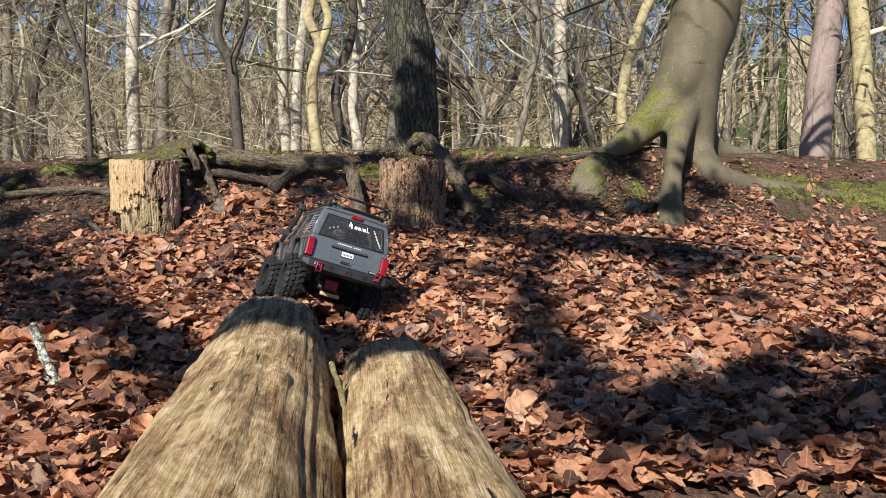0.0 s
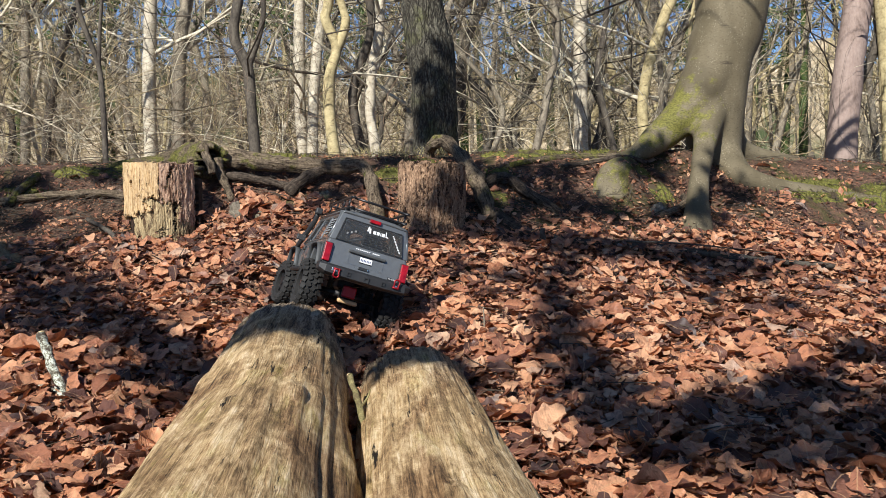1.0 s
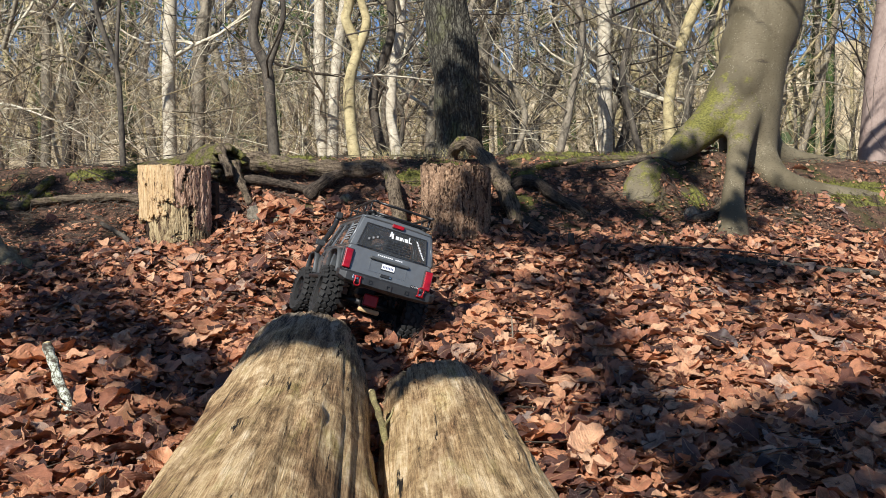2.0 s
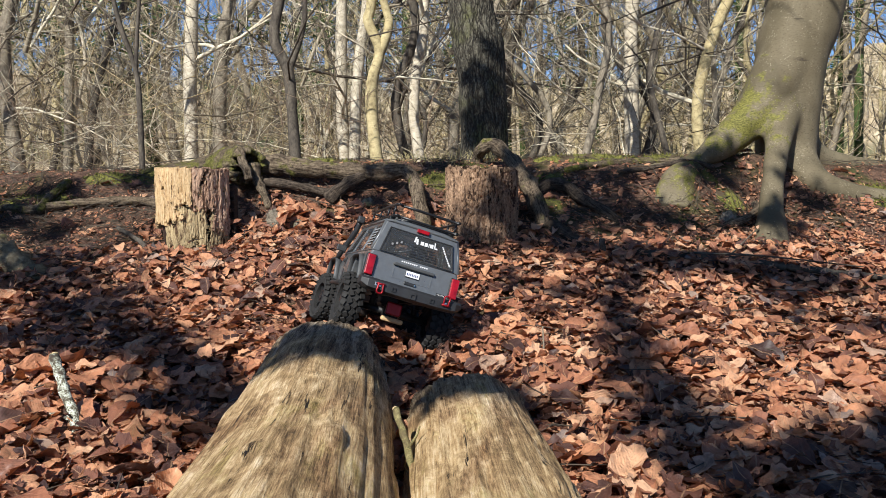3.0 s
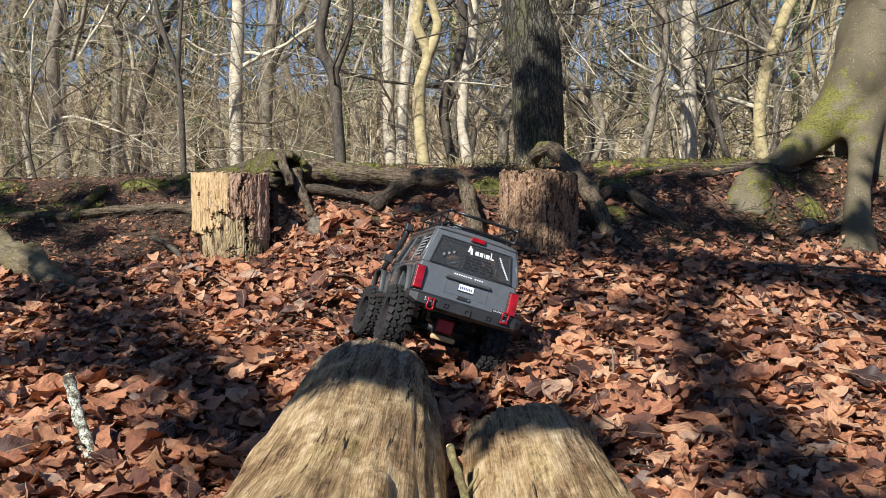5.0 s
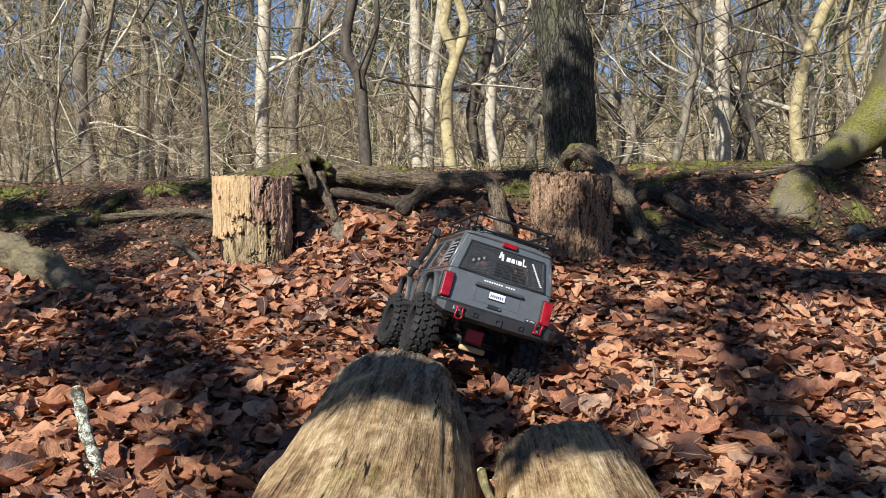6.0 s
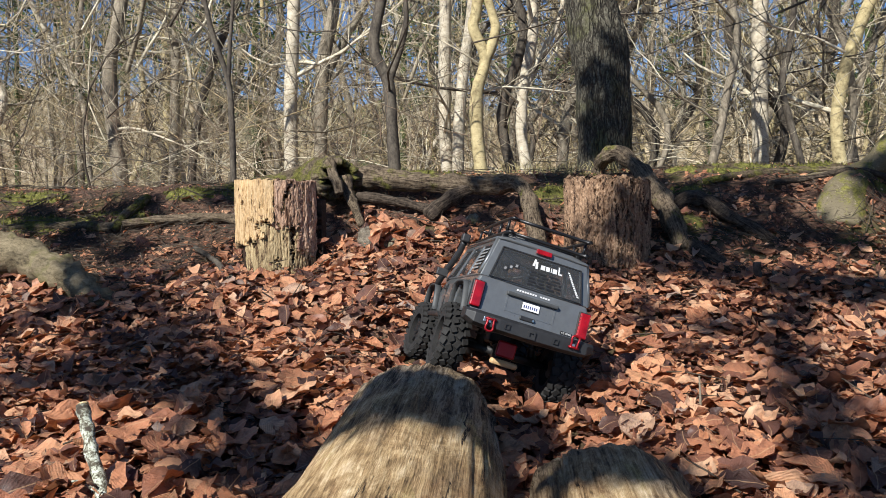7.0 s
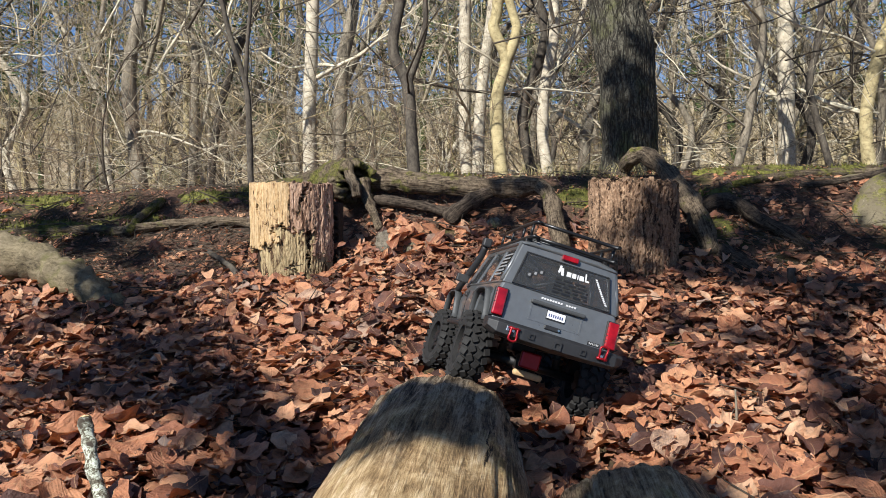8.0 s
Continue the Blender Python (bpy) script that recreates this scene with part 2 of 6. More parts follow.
def beech_material():
    """Smooth olive-brown bark with fine pale specks, dark level scars and moss on the root flares."""
    m, t, b = shader("smooth_beech_bark", 0.75, spec=0.25)
    v = coords(t, (1, 1, 1))
    broad = noise_tex(t, coords(t, (1, 1, 0.6)), 7, 4, 0.55, 0.3)
    colour = ramp(t, broad, [(0.36, (0.105, 0.086, 0.050)), (0.5, (0.138, 0.113, 0.068)), (0.64, (0.168, 0.140, 0.087))])
    fine = noise_tex(t, coords(t, (1, 1, 2.0)), 120, 6, 0.75)
    colour = mix(t, ramp(t, fine, [(0.36, (1, 1, 1)), (0.47, (0, 0, 0))]), colour, (0.080, 0.063, 0.036))
    speck = noise_tex(t, v, 210, 2, 0.5)
    few = noise_tex(t, v, 19, 3, 0.6)
    dots = mix(t, ramp(t, few, [(0.46, (0, 0, 0)), (0.56, (1, 1, 1))]), (0, 0, 0), ramp(t, speck, [(0.62, (0, 0, 0)), (0.67, (0.8, 0.8, 0.8))]))
    colour = mix(t, dots, colour, (0.30, 0.26, 0.18))
    scar = noise_tex(t, coords(t, (0.30, 0.30, 2.6)), 26, 3, 0.55, 0.5)
    mark = ramp(t, scar, [(0.685, (0, 0, 0)), (0.72, (0.85, 0.85, 0.85))])
    colour = mix(t, mark, colour, (0.055, 0.042, 0.028))
    away = node(t, "VectorMath")
    away.operation = "DISTANCE"
    t.links.new(v, away.inputs[0])
    away.inputs[1].default_value = (1.09, 2.71, 0.64)
    knob = node(t, "VectorMath")
    knob.operation = "DISTANCE"
    t.links.new(v, knob.inputs[0])
    knob.inputs[1].default_value = (0.93, 2.60, 0.43)
    least = node(t, "Math")
    least.operation = "MINIMUM"
    t.links.new(away.outputs["Value"], least.inputs[0])
    further = node(t, "Math")
    further.operation = "ADD"
    further.inputs[1].default_value = 0.045
    t.links.new(knob.outputs["Value"], further.inputs[0])
    t.links.new(further.outputs[0], least.inputs[1])
    lump = noise_tex(t, v, 24, 7, 0.75)
    near = node(t, "Math")
    near.operation = "MULTIPLY_ADD"
    near.inputs[1].default_value = -1.15
    t.links.new(least.outputs[0], near.inputs[0])
    t.links.new(lump, near.inputs[2])
    moss = ramp(t, near.outputs[0], [(0.33, (0, 0, 0)), (0.43, (1, 1, 1))])
    green = ramp(t, fine, [(0.36, (0.05, 0.05, 0.012)), (0.5, (0.135, 0.125, 0.028)), (0.64, (0.22, 0.20, 0.05))])
    colour = mix(t, moss, colour, green)
    t.links.new(colour, b.inputs["Base Color"])
    bump(t, b, mix(t, mark, mix(t, 0.5, fine, broad), (0.1, 0.1, 0.1)), 0.7, 0.003)
    return m


def fibrous_root(name, dark, mid, pale, moss_at):
    """Weathered root: strands along its length, dark cracks, flaking patches, a skin of moss."""
    m, t, b = shader(name, 0.9, spec=0.15)
    uv = t.nodes.new("ShaderNodeUVMap")
    uv.uv_map = "UVMap"
    mp = node(t, "Mapping")
    mp.inputs["Scale"].default_value = (1, 0.09, 1)
    t.links.new(uv.outputs[0], mp.inputs["Vector"])
    strand = noise_tex(t, mp.outputs[0], 260, 4, 0.65, 0.8)
    flake = noise_tex(t, coords(t, (1, 1, 1)), 95, 7, 0.75, 0.5)
    both = mix(t, 0.5, strand, flake)
    colour = ramp(t, both, [(0.40, dark), (0.49, mid), (0.60, pale)])
    moss = noise_tex(t, coords(t, (1, 1, 1)), 15, 7, 0.72)
    speck = ramp(t, flake, [(0.38, (0.04, 0.04, 0.010)), (0.62, (0.19, 0.18, 0.045))])
    colour = mix(t, ramp(t, moss, [(moss_at, (0, 0, 0)), (moss_at + 0.09, (1, 1, 1))]), colour, speck)
    t.links.new(colour, b.inputs["Base Color"])
    bump(t, b, both, 1.0, 0.010)
    return m


def twig_material(name, stops):
    """Bare twigs, each of a tone of its own, mottled with lichen."""
    m, t, b = shader(name, 0.8, spec=0.25)
    tone = ramp(t, t.nodes.new("ShaderNodeNewGeometry").outputs["Random Per Island"], stops)
    mottle = ramp(t, noise_tex(t, coords(t, (1, 1, 1)), 14, 6, 0.7), [(0.36, (0.5, 0.48, 0.42)), (0.6, (1.15, 1.12, 1.05))])
    t.links.new(mix(t, 0.8, tone, mottle, "MULTIPLY"), b.inputs["Base Color"])
    return m


M_OAK = oak_material()
M_FIBRE = fibrous_root("fibrous_grey_root", (0.024, 0.017, 0.012), (0.120, 0.090, 0.060), (0.25, 0.195, 0.132), 0.56)
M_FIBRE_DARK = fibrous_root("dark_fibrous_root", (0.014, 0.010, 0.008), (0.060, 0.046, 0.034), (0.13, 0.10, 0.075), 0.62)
M_FIBRE_MOSS = fibrous_root("mossy_fibrous_root", (0.024, 0.017, 0.012), (0.10, 0.076, 0.050), (0.20, 0.155, 0.105), 0.46)
M_BEECH = beech_material()
M_BIRCH = grained("pale_birch_bark", [(0.36, (0.12, 0.095, 0.065)), (0.47, (0.42, 0.36, 0.26)), (0.68, (0.68, 0.61, 0.47))], 14, (1, 1, 2.4), depth=0.003, strength=0.5)
M_YELLOW = grained("mossy_yellow_bark", [(0.36, (0.13, 0.10, 0.05)), (0.5, (0.38, 0.31, 0.16)), (0.68, (0.56, 0.47, 0.26))], 14, (1, 1, 1.5), depth=0.003, strength=0.5)
M_GREY = grained("grey_brown_bark", [(0.36, (0.055, 0.045, 0.034)), (0.5, (0.19, 0.16, 0.115)), (0.68, (0.36, 0.31, 0.23))], 18, (1, 1, 0.4), depth=0.006, strength=0.8)
M_DARK = grained("dark_bark", [(0.36, (0.022, 0.019, 0.015)), (0.5, (0.070, 0.058, 0.045)), (0.66, (0.14, 0.12, 0.09))], 22, (1, 1, 0.4), depth=0.006, strength=0.9)
M_PINE = grained("reddish_pine_bark", [(0.3, (0.10, 0.07, 0.055)), (0.5, (0.27, 0.20, 0.165)), (0.8, (0.42, 0.33, 0.28))], 12, (1, 1, 0.35), depth=0.008, strength=0.9)
M_TWIG = twig_material("bare_twigs", [(0.0, (0.07, 0.060, 0.046)), (0.25, (0.21, 0.180, 0.130)), (0.5, (0.44, 0.390, 0.290)), (0.75, (0.58, 0.525, 0.40)), (1.0, (0.72, 0.66, 0.52))])
M_TAN_BRUSH = twig_material("sunlit_tan_brush", [(0.0, (0.10, 0.075, 0.045)), (0.35, (0.29, 0.228, 0.125)), (0.7, (0.50, 0.405, 0.235)), (1.0, (0.69, 0.58, 0.375))])
M_TWIG_DARK = grained("dark_twigs", [(0.3, (0.03, 0.024, 0.018)), (0.6, (0.09, 0.072, 0.052)), (0.8, (0.15, 0.12, 0.085))], 3, depth=0.001, strength=0.3)
M_BRUSH = grained("brown_brush", [(0.36, (0.05, 0.034, 0.022)), (0.5, (0.16, 0.112, 0.072)), (0.66, (0.30, 0.22, 0.15))], 4, depth=0.001, strength=0.3)
M_HEDGE = grained("distant_brush", [(0.40, (0.135, 0.102, 0.062)), (0.5, (0.33, 0.262, 0.165)), (0.62, (0.55, 0.455, 0.305))], 2.6, (1, 1, 0.3), depth=0.05, strength=0.6, stain=(0.05, 0.065, 0.025), stain_scale=0.35)
M_NEEDLE = grained("pine_needles", [(0.3, (0.02, 0.035, 0.010)), (0.55, (0.055, 0.085, 0.022)), (0.8, (0.10, 0.13, 0.04))], 3, depth=0.001, strength=0.2)
M_MOSS = grained("moss", [(0.38, (0.033, 0.033, 0.009)), (0.5, (0.105, 0.104, 0.022)), (0.64, (0.22, 0.21, 0.05))], 60, depth=0.006, strength=1.0, stain=(0.07, 0.05, 0.03), stain_scale=16, stain_at=(0.52, 0.62))
M_ROCK = grained("grey_stone", [(0.38, (0.06, 0.05, 0.038)), (0.5, (0.15, 0.128, 0.095)), (0.64, (0.26, 0.225, 0.17))], 60, depth=0.004, strength=0.9, stain=(0.10, 0.10, 0.04), stain_scale=14)
M_STICK = grained("lichen_covered_stick", [(0.40, (0.06, 0.05, 0.035)), (0.49, (0.15, 0.13, 0.09)), (0.53, (0.46, 0.48, 0.38)), (0.62, (0.72, 0.74, 0.64))], 90, depth=0.004, strength=1.0, stain=(0.07, 0.055, 0.04), stain_scale=45, stain_at=(0.52, 0.58))
M_GREENSTICK = grained("green_stick_bark", [(0.38, (0.05, 0.045, 0.018)), (0.5, (0.16, 0.135, 0.055)), (0.64, (0.30, 0.26, 0.12))], 90, depth=0.003, strength=0.9, stain=(0.10, 0.075, 0.04), stain_scale=40)
M_CUT = plain("fresh_cut_wood", (0.55, 0.42, 0.22), 0.8, vary=0.2)
M_GRASS = grained("dry_grass", [(0.3, (0.20, 0.16, 0.06)), (0.7, (0.42, 0.36, 0.18))], 20, depth=0.001)


# ---- geometry helpers ----
class Geo:
    """Vertices and faces gathered for one mesh."""

    def __init__(self):
        self.v, self.f, self.uv = [], [], []

    def add(self, verts, faces):
        k = len(self.v)
        self.v.extend(verts)
        self.f.extend([tuple(i + k for i in fc) for fc in faces])

    def tube(self, path, radii, n=8, cap=True, rough=0.0, freq=6.0, ribs=0.0, phase=0.0, furrow=0.0, uv=False):
        path = [Vector(p) for p in path]
        side, run = None, 0.0
        verts, faces = [], []
        for i, p in enumerate(path):
            ahead = (path[min(i + 1, len(path) - 1)] - path[max(i - 1, 0)]).normalized()
            if side is None:
                side = ahead.orthogonal().normalized()
            side = (side - ahead * side.dot(ahead)).normalized()
            up = ahead.cross(side)
            run += (p - path[i - 1]).length if i else 0.0
            for j in range(n):
                a = 2 * math.pi * j / n
                w = side * math.cos(a) + up * math.sin(a)
                r = radii[i]
                if rough:
                    r *= 1 + rough * noise.noise((p + w * r) * freq + Vector((phase, 0, 0)))
                if furrow:
                    q = Vector((math.cos(a) * 5.5 + phase, math.sin(a) * 5.5, p.z * 13))
                    r *= 1 + furrow * (1.0 - 3.2 * abs(noise.noise(q)) + 0.5 * noise.noise(q * 2.7))
                if ribs:
                    r *= 1 + ribs * noise.noise(Vector((math.cos(a) * 4.5 + phase, math.sin(a) * 4.5, i * 0.06)))
                verts.append(tuple(p + w * r))
                if uv:
                    self.uv.append((abs(j / n - 0.5) * 2 * math.pi * max(radii), run))
        for i in range(len(path) - 1):
            for j in range(n):
                a, b = i * n + j, i * n + (j + 1) % n
                faces.append((a, b, b + n, a + n))
        if cap:
            faces.append(tuple(range(n - 1, -1, -1)))
            faces.append(tuple(range((len(path) - 1) * n, len(path) * n)))
        self.add(verts, faces)

    def mesh(self, name, smooth=True):
        me = bpy.data.meshes.new(name)
        me.from_pydata([tuple(p) for p in self.v], [], self.f)
        me.polygons.foreach_set("use_smooth", [smooth] * len(me.polygons))
        if self.uv:
            layer = me.uv_layers.new(name="UVMap")
            index = np.zeros(len(me.loops), dtype=np.int32)
            me.loops.foreach_get("vertex_index", index)
            layer.data.foreach_set("uv", np.array(self.uv, dtype=np.float32)[index].ravel())
        me.update()
        return me


def thing(name, base, label, category, group="", kind=""):
    root = new(name)
    root.empty_display_size = 0.05
    root.location = base
    return tagged(root, label, category, group, kind)


def part(name, geo, material, parent, label="", smooth=True):
    """One mesh, with its vertices in world metres, as a part of a thing or of a part."""
    me = geo.mesh(name, smooth) if isinstance(geo, Geo) else geo
    me.materials.append(material)
    ob = new(name, me)
    ob.parent = parent
    p, m = parent, Matrix.Identity(4)
    while p is not None:
        m = p.matrix_basis @ m if p.parent is None else m
        p = p.parent
    ob.matrix_parent_inverse = m.inverted() if parent.parent is None else Matrix.Identity(4)
    return tagged(ob, label) if label else ob


def solid(name, geo, material, label, category, kind="", group="", smooth=True):
    me = geo.mesh(name, smooth)
    me.materials.append(material)
    return tagged(new(name, me), label, category, group, kind)


def bend(points, steps):
    """A smooth line through the given points."""
    pts = [Vector(p) for p in points]
    pts = [pts[0] * 2 - pts[1]] + pts + [pts[-1] * 2 - pts[-2]]
    out = []
    for i in range(1, len(pts) - 2):
        a, b, c, d = pts[i - 1:i + 3]
        for k in range(steps):
            u = k / steps
            out.append(0.5 * (2 * b + (c - a) * u + (2 * a - 5 * b + 4 * c - d) * u * u + (3 * b - a - 3 * c + d) * u ** 3))
    return out + [pts[-2]]


def taper(r0, r1, count, power=1.0):
    return [r0 + (r1 - r0) * (i / (count - 1)) ** power for i in range(count)]


# ---- the ground: flat leaf litter that rises to a mossy ridge ----
PROFILE_Y = [-5, 0.6, 1.186, 1.36, 1.52, 1.70, 1.85, 2.00, 2.12, 2.25, 2.40, 2.55, 2.68, 2.79, 2.86, 3.2, 5, 9, 60]
PROFILE_Z = [-.03, -.02, .005, .028, .052, .08, .092, .105, .145, .193, .248, .315, .39, .455, .484, .475, .43, .40, .40]
RIDGE_X = [-4, -1.4, -.86, -.5, 0, .9, 1.4, 2, 4]
RIDGE_Z = [-.04, -.038, -.02, .005, .015, .025, .01, -.01, -.01]


def terrain(x, y):
    ridge = float(np.interp(x, RIDGE_X, RIDGE_Z)) * min(1, max(0, (y - 2.2) / 0.5)) * min(1, max(0, (6 - y) / 3))
    lumps = 0.012 * noise.noise(Vector((x * 3.1, y * 3.1, 0.3))) + 0.006 * noise.noise(Vector((x * 9, y * 9, 4.0)))
    dip = 0.045 * math.exp(-((x + 0.19) ** 2 + (y - 1.98) ** 2) / 0.016) + 0.03 * math.exp(-((x - 0.03) ** 2 + (y - 1.82) ** 2) / 0.03) + 0.055 * math.exp(-((x - 0.06) ** 2 + (y - 1.98) ** 2) / 0.014)
    mound = 0.085 * math.exp(-((x - 0.905) ** 2 / 0.009 + (y - 2.64) ** 2 / 0.0055)) + 0.085 * math.exp(-((x - 1.15) ** 2 / 0.016 + (y - 2.73) ** 2 / 0.008))
    return float(np.interp(y, PROFILE_Y, PROFILE_Z)) + ridge + lumps - dip + mound


def ground_sheet():
    g = Geo()
    xs = [-400, -200, -90, -45, -25, -15, -9, -6, -4] + [-3 + 0.03 * i for i in range(201)] + [4, 6, 9, 15, 25, 45, 90, 200, 400]
    ys = [-400, -150, -60, -25, -12, -6, -3, -1.5] + [-0.6 + 0.03 * i for i in range(141)] + [3.9, 4.4, 5, 6, 8, 11, 16, 25, 45, 90, 200, 400]
    for y in ys:
        for x in xs:
            g.v.append((x, y, terrain(x, y) + (0.01 * noise.noise(Vector((x * 30, y * 30, 1))) if abs(x) < 3 and abs(y) < 4 else 0)))
    n = len(xs)
    for j in range(len(ys) - 1):
        for i in range(n - 1):
            a = j * n + i
            g.f.append((a, a + 1, a + 1 + n, a + n))
    return solid("ground", g, M_SOIL, "dark forest soil under leaf litter, rising to a mossy ridge", "ground", "structure")


ground = ground_sheet()

# ---- the two lying logs ----
def log(name, label, axis, radii, seed, squash=0.9):
    """A lying log with split grain along it, a rounded broken far end and a darker heart."""
    g = Geo()
    line = bend(axis, 22)
    m, n = len(line), 150
    rr = np.interp(np.linspace(0, 1, m), np.linspace(0, 1, len(radii)), radii)
    for i, p in enumerate(line):
        ahead = (line[min(i + 1, m - 1)] - line[max(i - 1, 0)]).normalized()
        side = ahead.cross(Vector((0, 0, 1))).normalized()
        up = side.cross(ahead)
        u = i / (m - 1)
        for j in range(n):
            a = 2 * math.pi * j / n
            w = side * math.cos(a) + up * math.sin(a) * squash
            grain = noise.fractal(Vector((math.cos(a) * 11 + seed, math.sin(a) * 11, u * 3.0)), 0.7, 2.2, 5)
            split = noise.noise(Vector((math.cos(a) * 7 + seed * 2, math.sin(a) * 7, u * 1.3)))
            grain -= 2.2 * max(0.0, 0.10 - abs(split)) / 0.10 * (0.6 if u < 0.85 else 1.0)
            lump = noise.noise(Vector((math.cos(a) * 1.6, math.sin(a) * 1.6 + seed, u * 5)))
            knob = max(0.0, noise.noise(Vector((math.cos(a) * 3.1 + seed, math.sin(a) * 3.1, u * 19))) - 0.32)
            r = rr[i] * (1 + 0.030 * grain + 0.09 * lump + 0.16 * knob)
            g.v.append(tuple(p + w * r + Vector((0, 0.012 * grain if i > m - 6 else 0, 0))))
    for i in range(m - 1):
        for j in range(n):
            a, b = i * n + j, i * n + (j + 1) % n
            g.f.append((a, b, b + n, a + n))
    g.f.append(tuple(range(n)))
    g.f.append(tuple(range((m - 1) * n, m * n))[::-1])
    return solid(name, g, M_LOG, label, "log", group="lying logs")


log("fallen_log", "thick weathered fallen log with greenish streaks, lying in leaf litter",
    [(-0.11, -0.05, 0.055), (-0.12, 0.5, 0.056), (-0.131, 0.95, 0.06), (-0.147, 1.3, 0.062), (-0.155, 1.55, 0.06), (-0.155, 1.65, 0.05), (-0.155, 1.70, 0.04)],
    [0.15, 0.136, 0.122, 0.124, 0.122, 0.095, 0.03], 1.3)
log("fallen_log", "shorter weathered log lying beside the thicker one",
    [(0.13, -0.05, 0.03), (0.125, 0.45, 0.03), (0.118, 0.85, 0.03), (0.112, 1.15, 0.032), (0.108, 1.30, 0.034), (0.106, 1.38, 0.03), (0.106, 1.42, 0.02)],
    [0.14, 0.125, 0.112, 0.105, 0.098, 0.07, 0.025], 6.1)

# ---- stumps ----
class Stump:
    """A sawn stump of rotten wood: a dark core and shells of split wood round it, torn into holes and splinters."""

    def __init__(self, label, x, y, r, h, seed):
        self.x, self.y, self.r, self.h, self.seed = x, y, r, h, seed
        self.z = terrain(x, y)
        self.front = math.degrees(math.atan2(-y, -x))
        self.root = thing("tree_stump", (x, y, self.z), label, "tree stump", "sawn stumps")
        g, n, m = Geo(), 72, 14
        for i in range(m):
            u = i / (m - 1)
            for j in range(n):
                c, s = math.cos(2 * math.pi * j / n), math.sin(2 * math.pi * j / n)
                k = r * (0.84 + 0.05 * noise.fractal(Vector((c * 5 + seed, s * 5, u * 3)), 0.7, 2.1, 4))
                g.v.append((x + c * k, y + s * k, self.z - 0.05 + (h + 0.04) * u))
        for i in range(m - 1):
            for j in range(n):
                a, b = i * n + j, i * n + (j + 1) % n
                g.f.append((a, b, b + n, a + n))
        g.v.append((x, y, self.z + h - 0.016))
        for j in range(n):
            g.f.append((len(g.v) - 1, (m - 1) * n + j, (m - 1) * n + (j + 1) % n))
        part("core", g, M_STUMP, self.root)

    def shell(self, name, wood, across, top, bottom, lift, holes=(), crumbs=0.0, thick=0.016, label=""):
        """A sheet of wood between two shares of the stump's width; top and bottom are shares of its height from the saw cut down."""
        lo, hi = [self.front + (math.degrees(math.asin(q)) if abs(q) <= 1 else 90 * q) for q in (2 * across[0] - 1, 2 * across[1] - 1)]
        cols, rows = int((hi - lo) / 0.62), 92
        g, seed = Geo(), self.seed
        for j in range(cols + 1):
            a = radians(lo + (hi - lo) * j / cols)
            c, s = math.cos(a), math.sin(a)
            tip = top + 0.012 * noise.noise(Vector((a * 22, seed, 0))) + 0.008 * noise.noise(Vector((a * 75, seed, 3)))
            end = bottom + 0.10 * noise.noise(Vector((a * 9, seed + 4, lift * 40))) + 0.06 * noise.noise(Vector((a * 40, seed, lift * 40)))
            for i in range(rows + 1):
                v = tip + (end - tip) * i / rows
                drift = a + 0.02 * noise.noise(Vector((v * 3.0, lift * 30, seed)))
                dc, ds = math.cos(drift), math.sin(drift)
                fibre = noise.fractal(Vector((dc * 20 + seed, ds * 20, v * 0.8)), 0.7, 2.1, 5)
                swell = noise.fractal(Vector((dc * 3.4 + seed, ds * 3.4, v * 1.3)), 0.8, 2.0, 3)
                k = 1 + lift + 0.012 * fibre + 0.034 * swell + 0.012 * noise.fractal(Vector((dc * 14, ds * 14, v * 9 + seed)), 0.6, 2.1, 4) + 0.03 * max(0, v - 0.75)
                if crumbs:
                    q = Vector((dc * 13 + seed, ds * 13, v * 8))
                    k -= crumbs * abs(noise.fractal(q, 0.6, 2.2, 5)) + crumbs * 0.8 * max(0, noise.noise(q * 2.6) - 0.12)
                g.v.append((self.x + dc * k * self.r, self.y + ds * k * self.r, self.z + self.h * (1 - v)))
        for j in range(cols):
            a = lo + (hi - lo) * (j + 0.5) / cols
            f = 0.5 + 0.5 * math.sin(radians(a - self.front))
            for i in range(rows):
                v = top + (bottom - top) * (i + 0.5) / rows
                jx = 0.025 * noise.noise(Vector((f * 30, v * 7, seed))) + 0.018 * noise.noise(Vector((f * 60, v * 34, seed)))
                jv = 0.045 * noise.noise(Vector((f * 55, v * 3, seed + 9))) + 0.03 * noise.noise(Vector((f * 14, 5, seed)))
                if abs(a - self.front) < 90 and any(((f + jx - hx - lean * (v - hv)) / hw) ** 2 + ((v + jv - hv) / hh) ** 2 < 1 for hx, hv, hw, hh, lean in holes):
                    continue
                p = j * (rows + 1) + i
                g.f.append((p, p + 1, p + rows + 2, p + rows + 1))
        ob = part(name, g, wood, self.root, label)
        deep = ob.modifiers.new("thickness", "SOLIDIFY")
        deep.thickness, deep.offset = thick, -1.0
        return ob


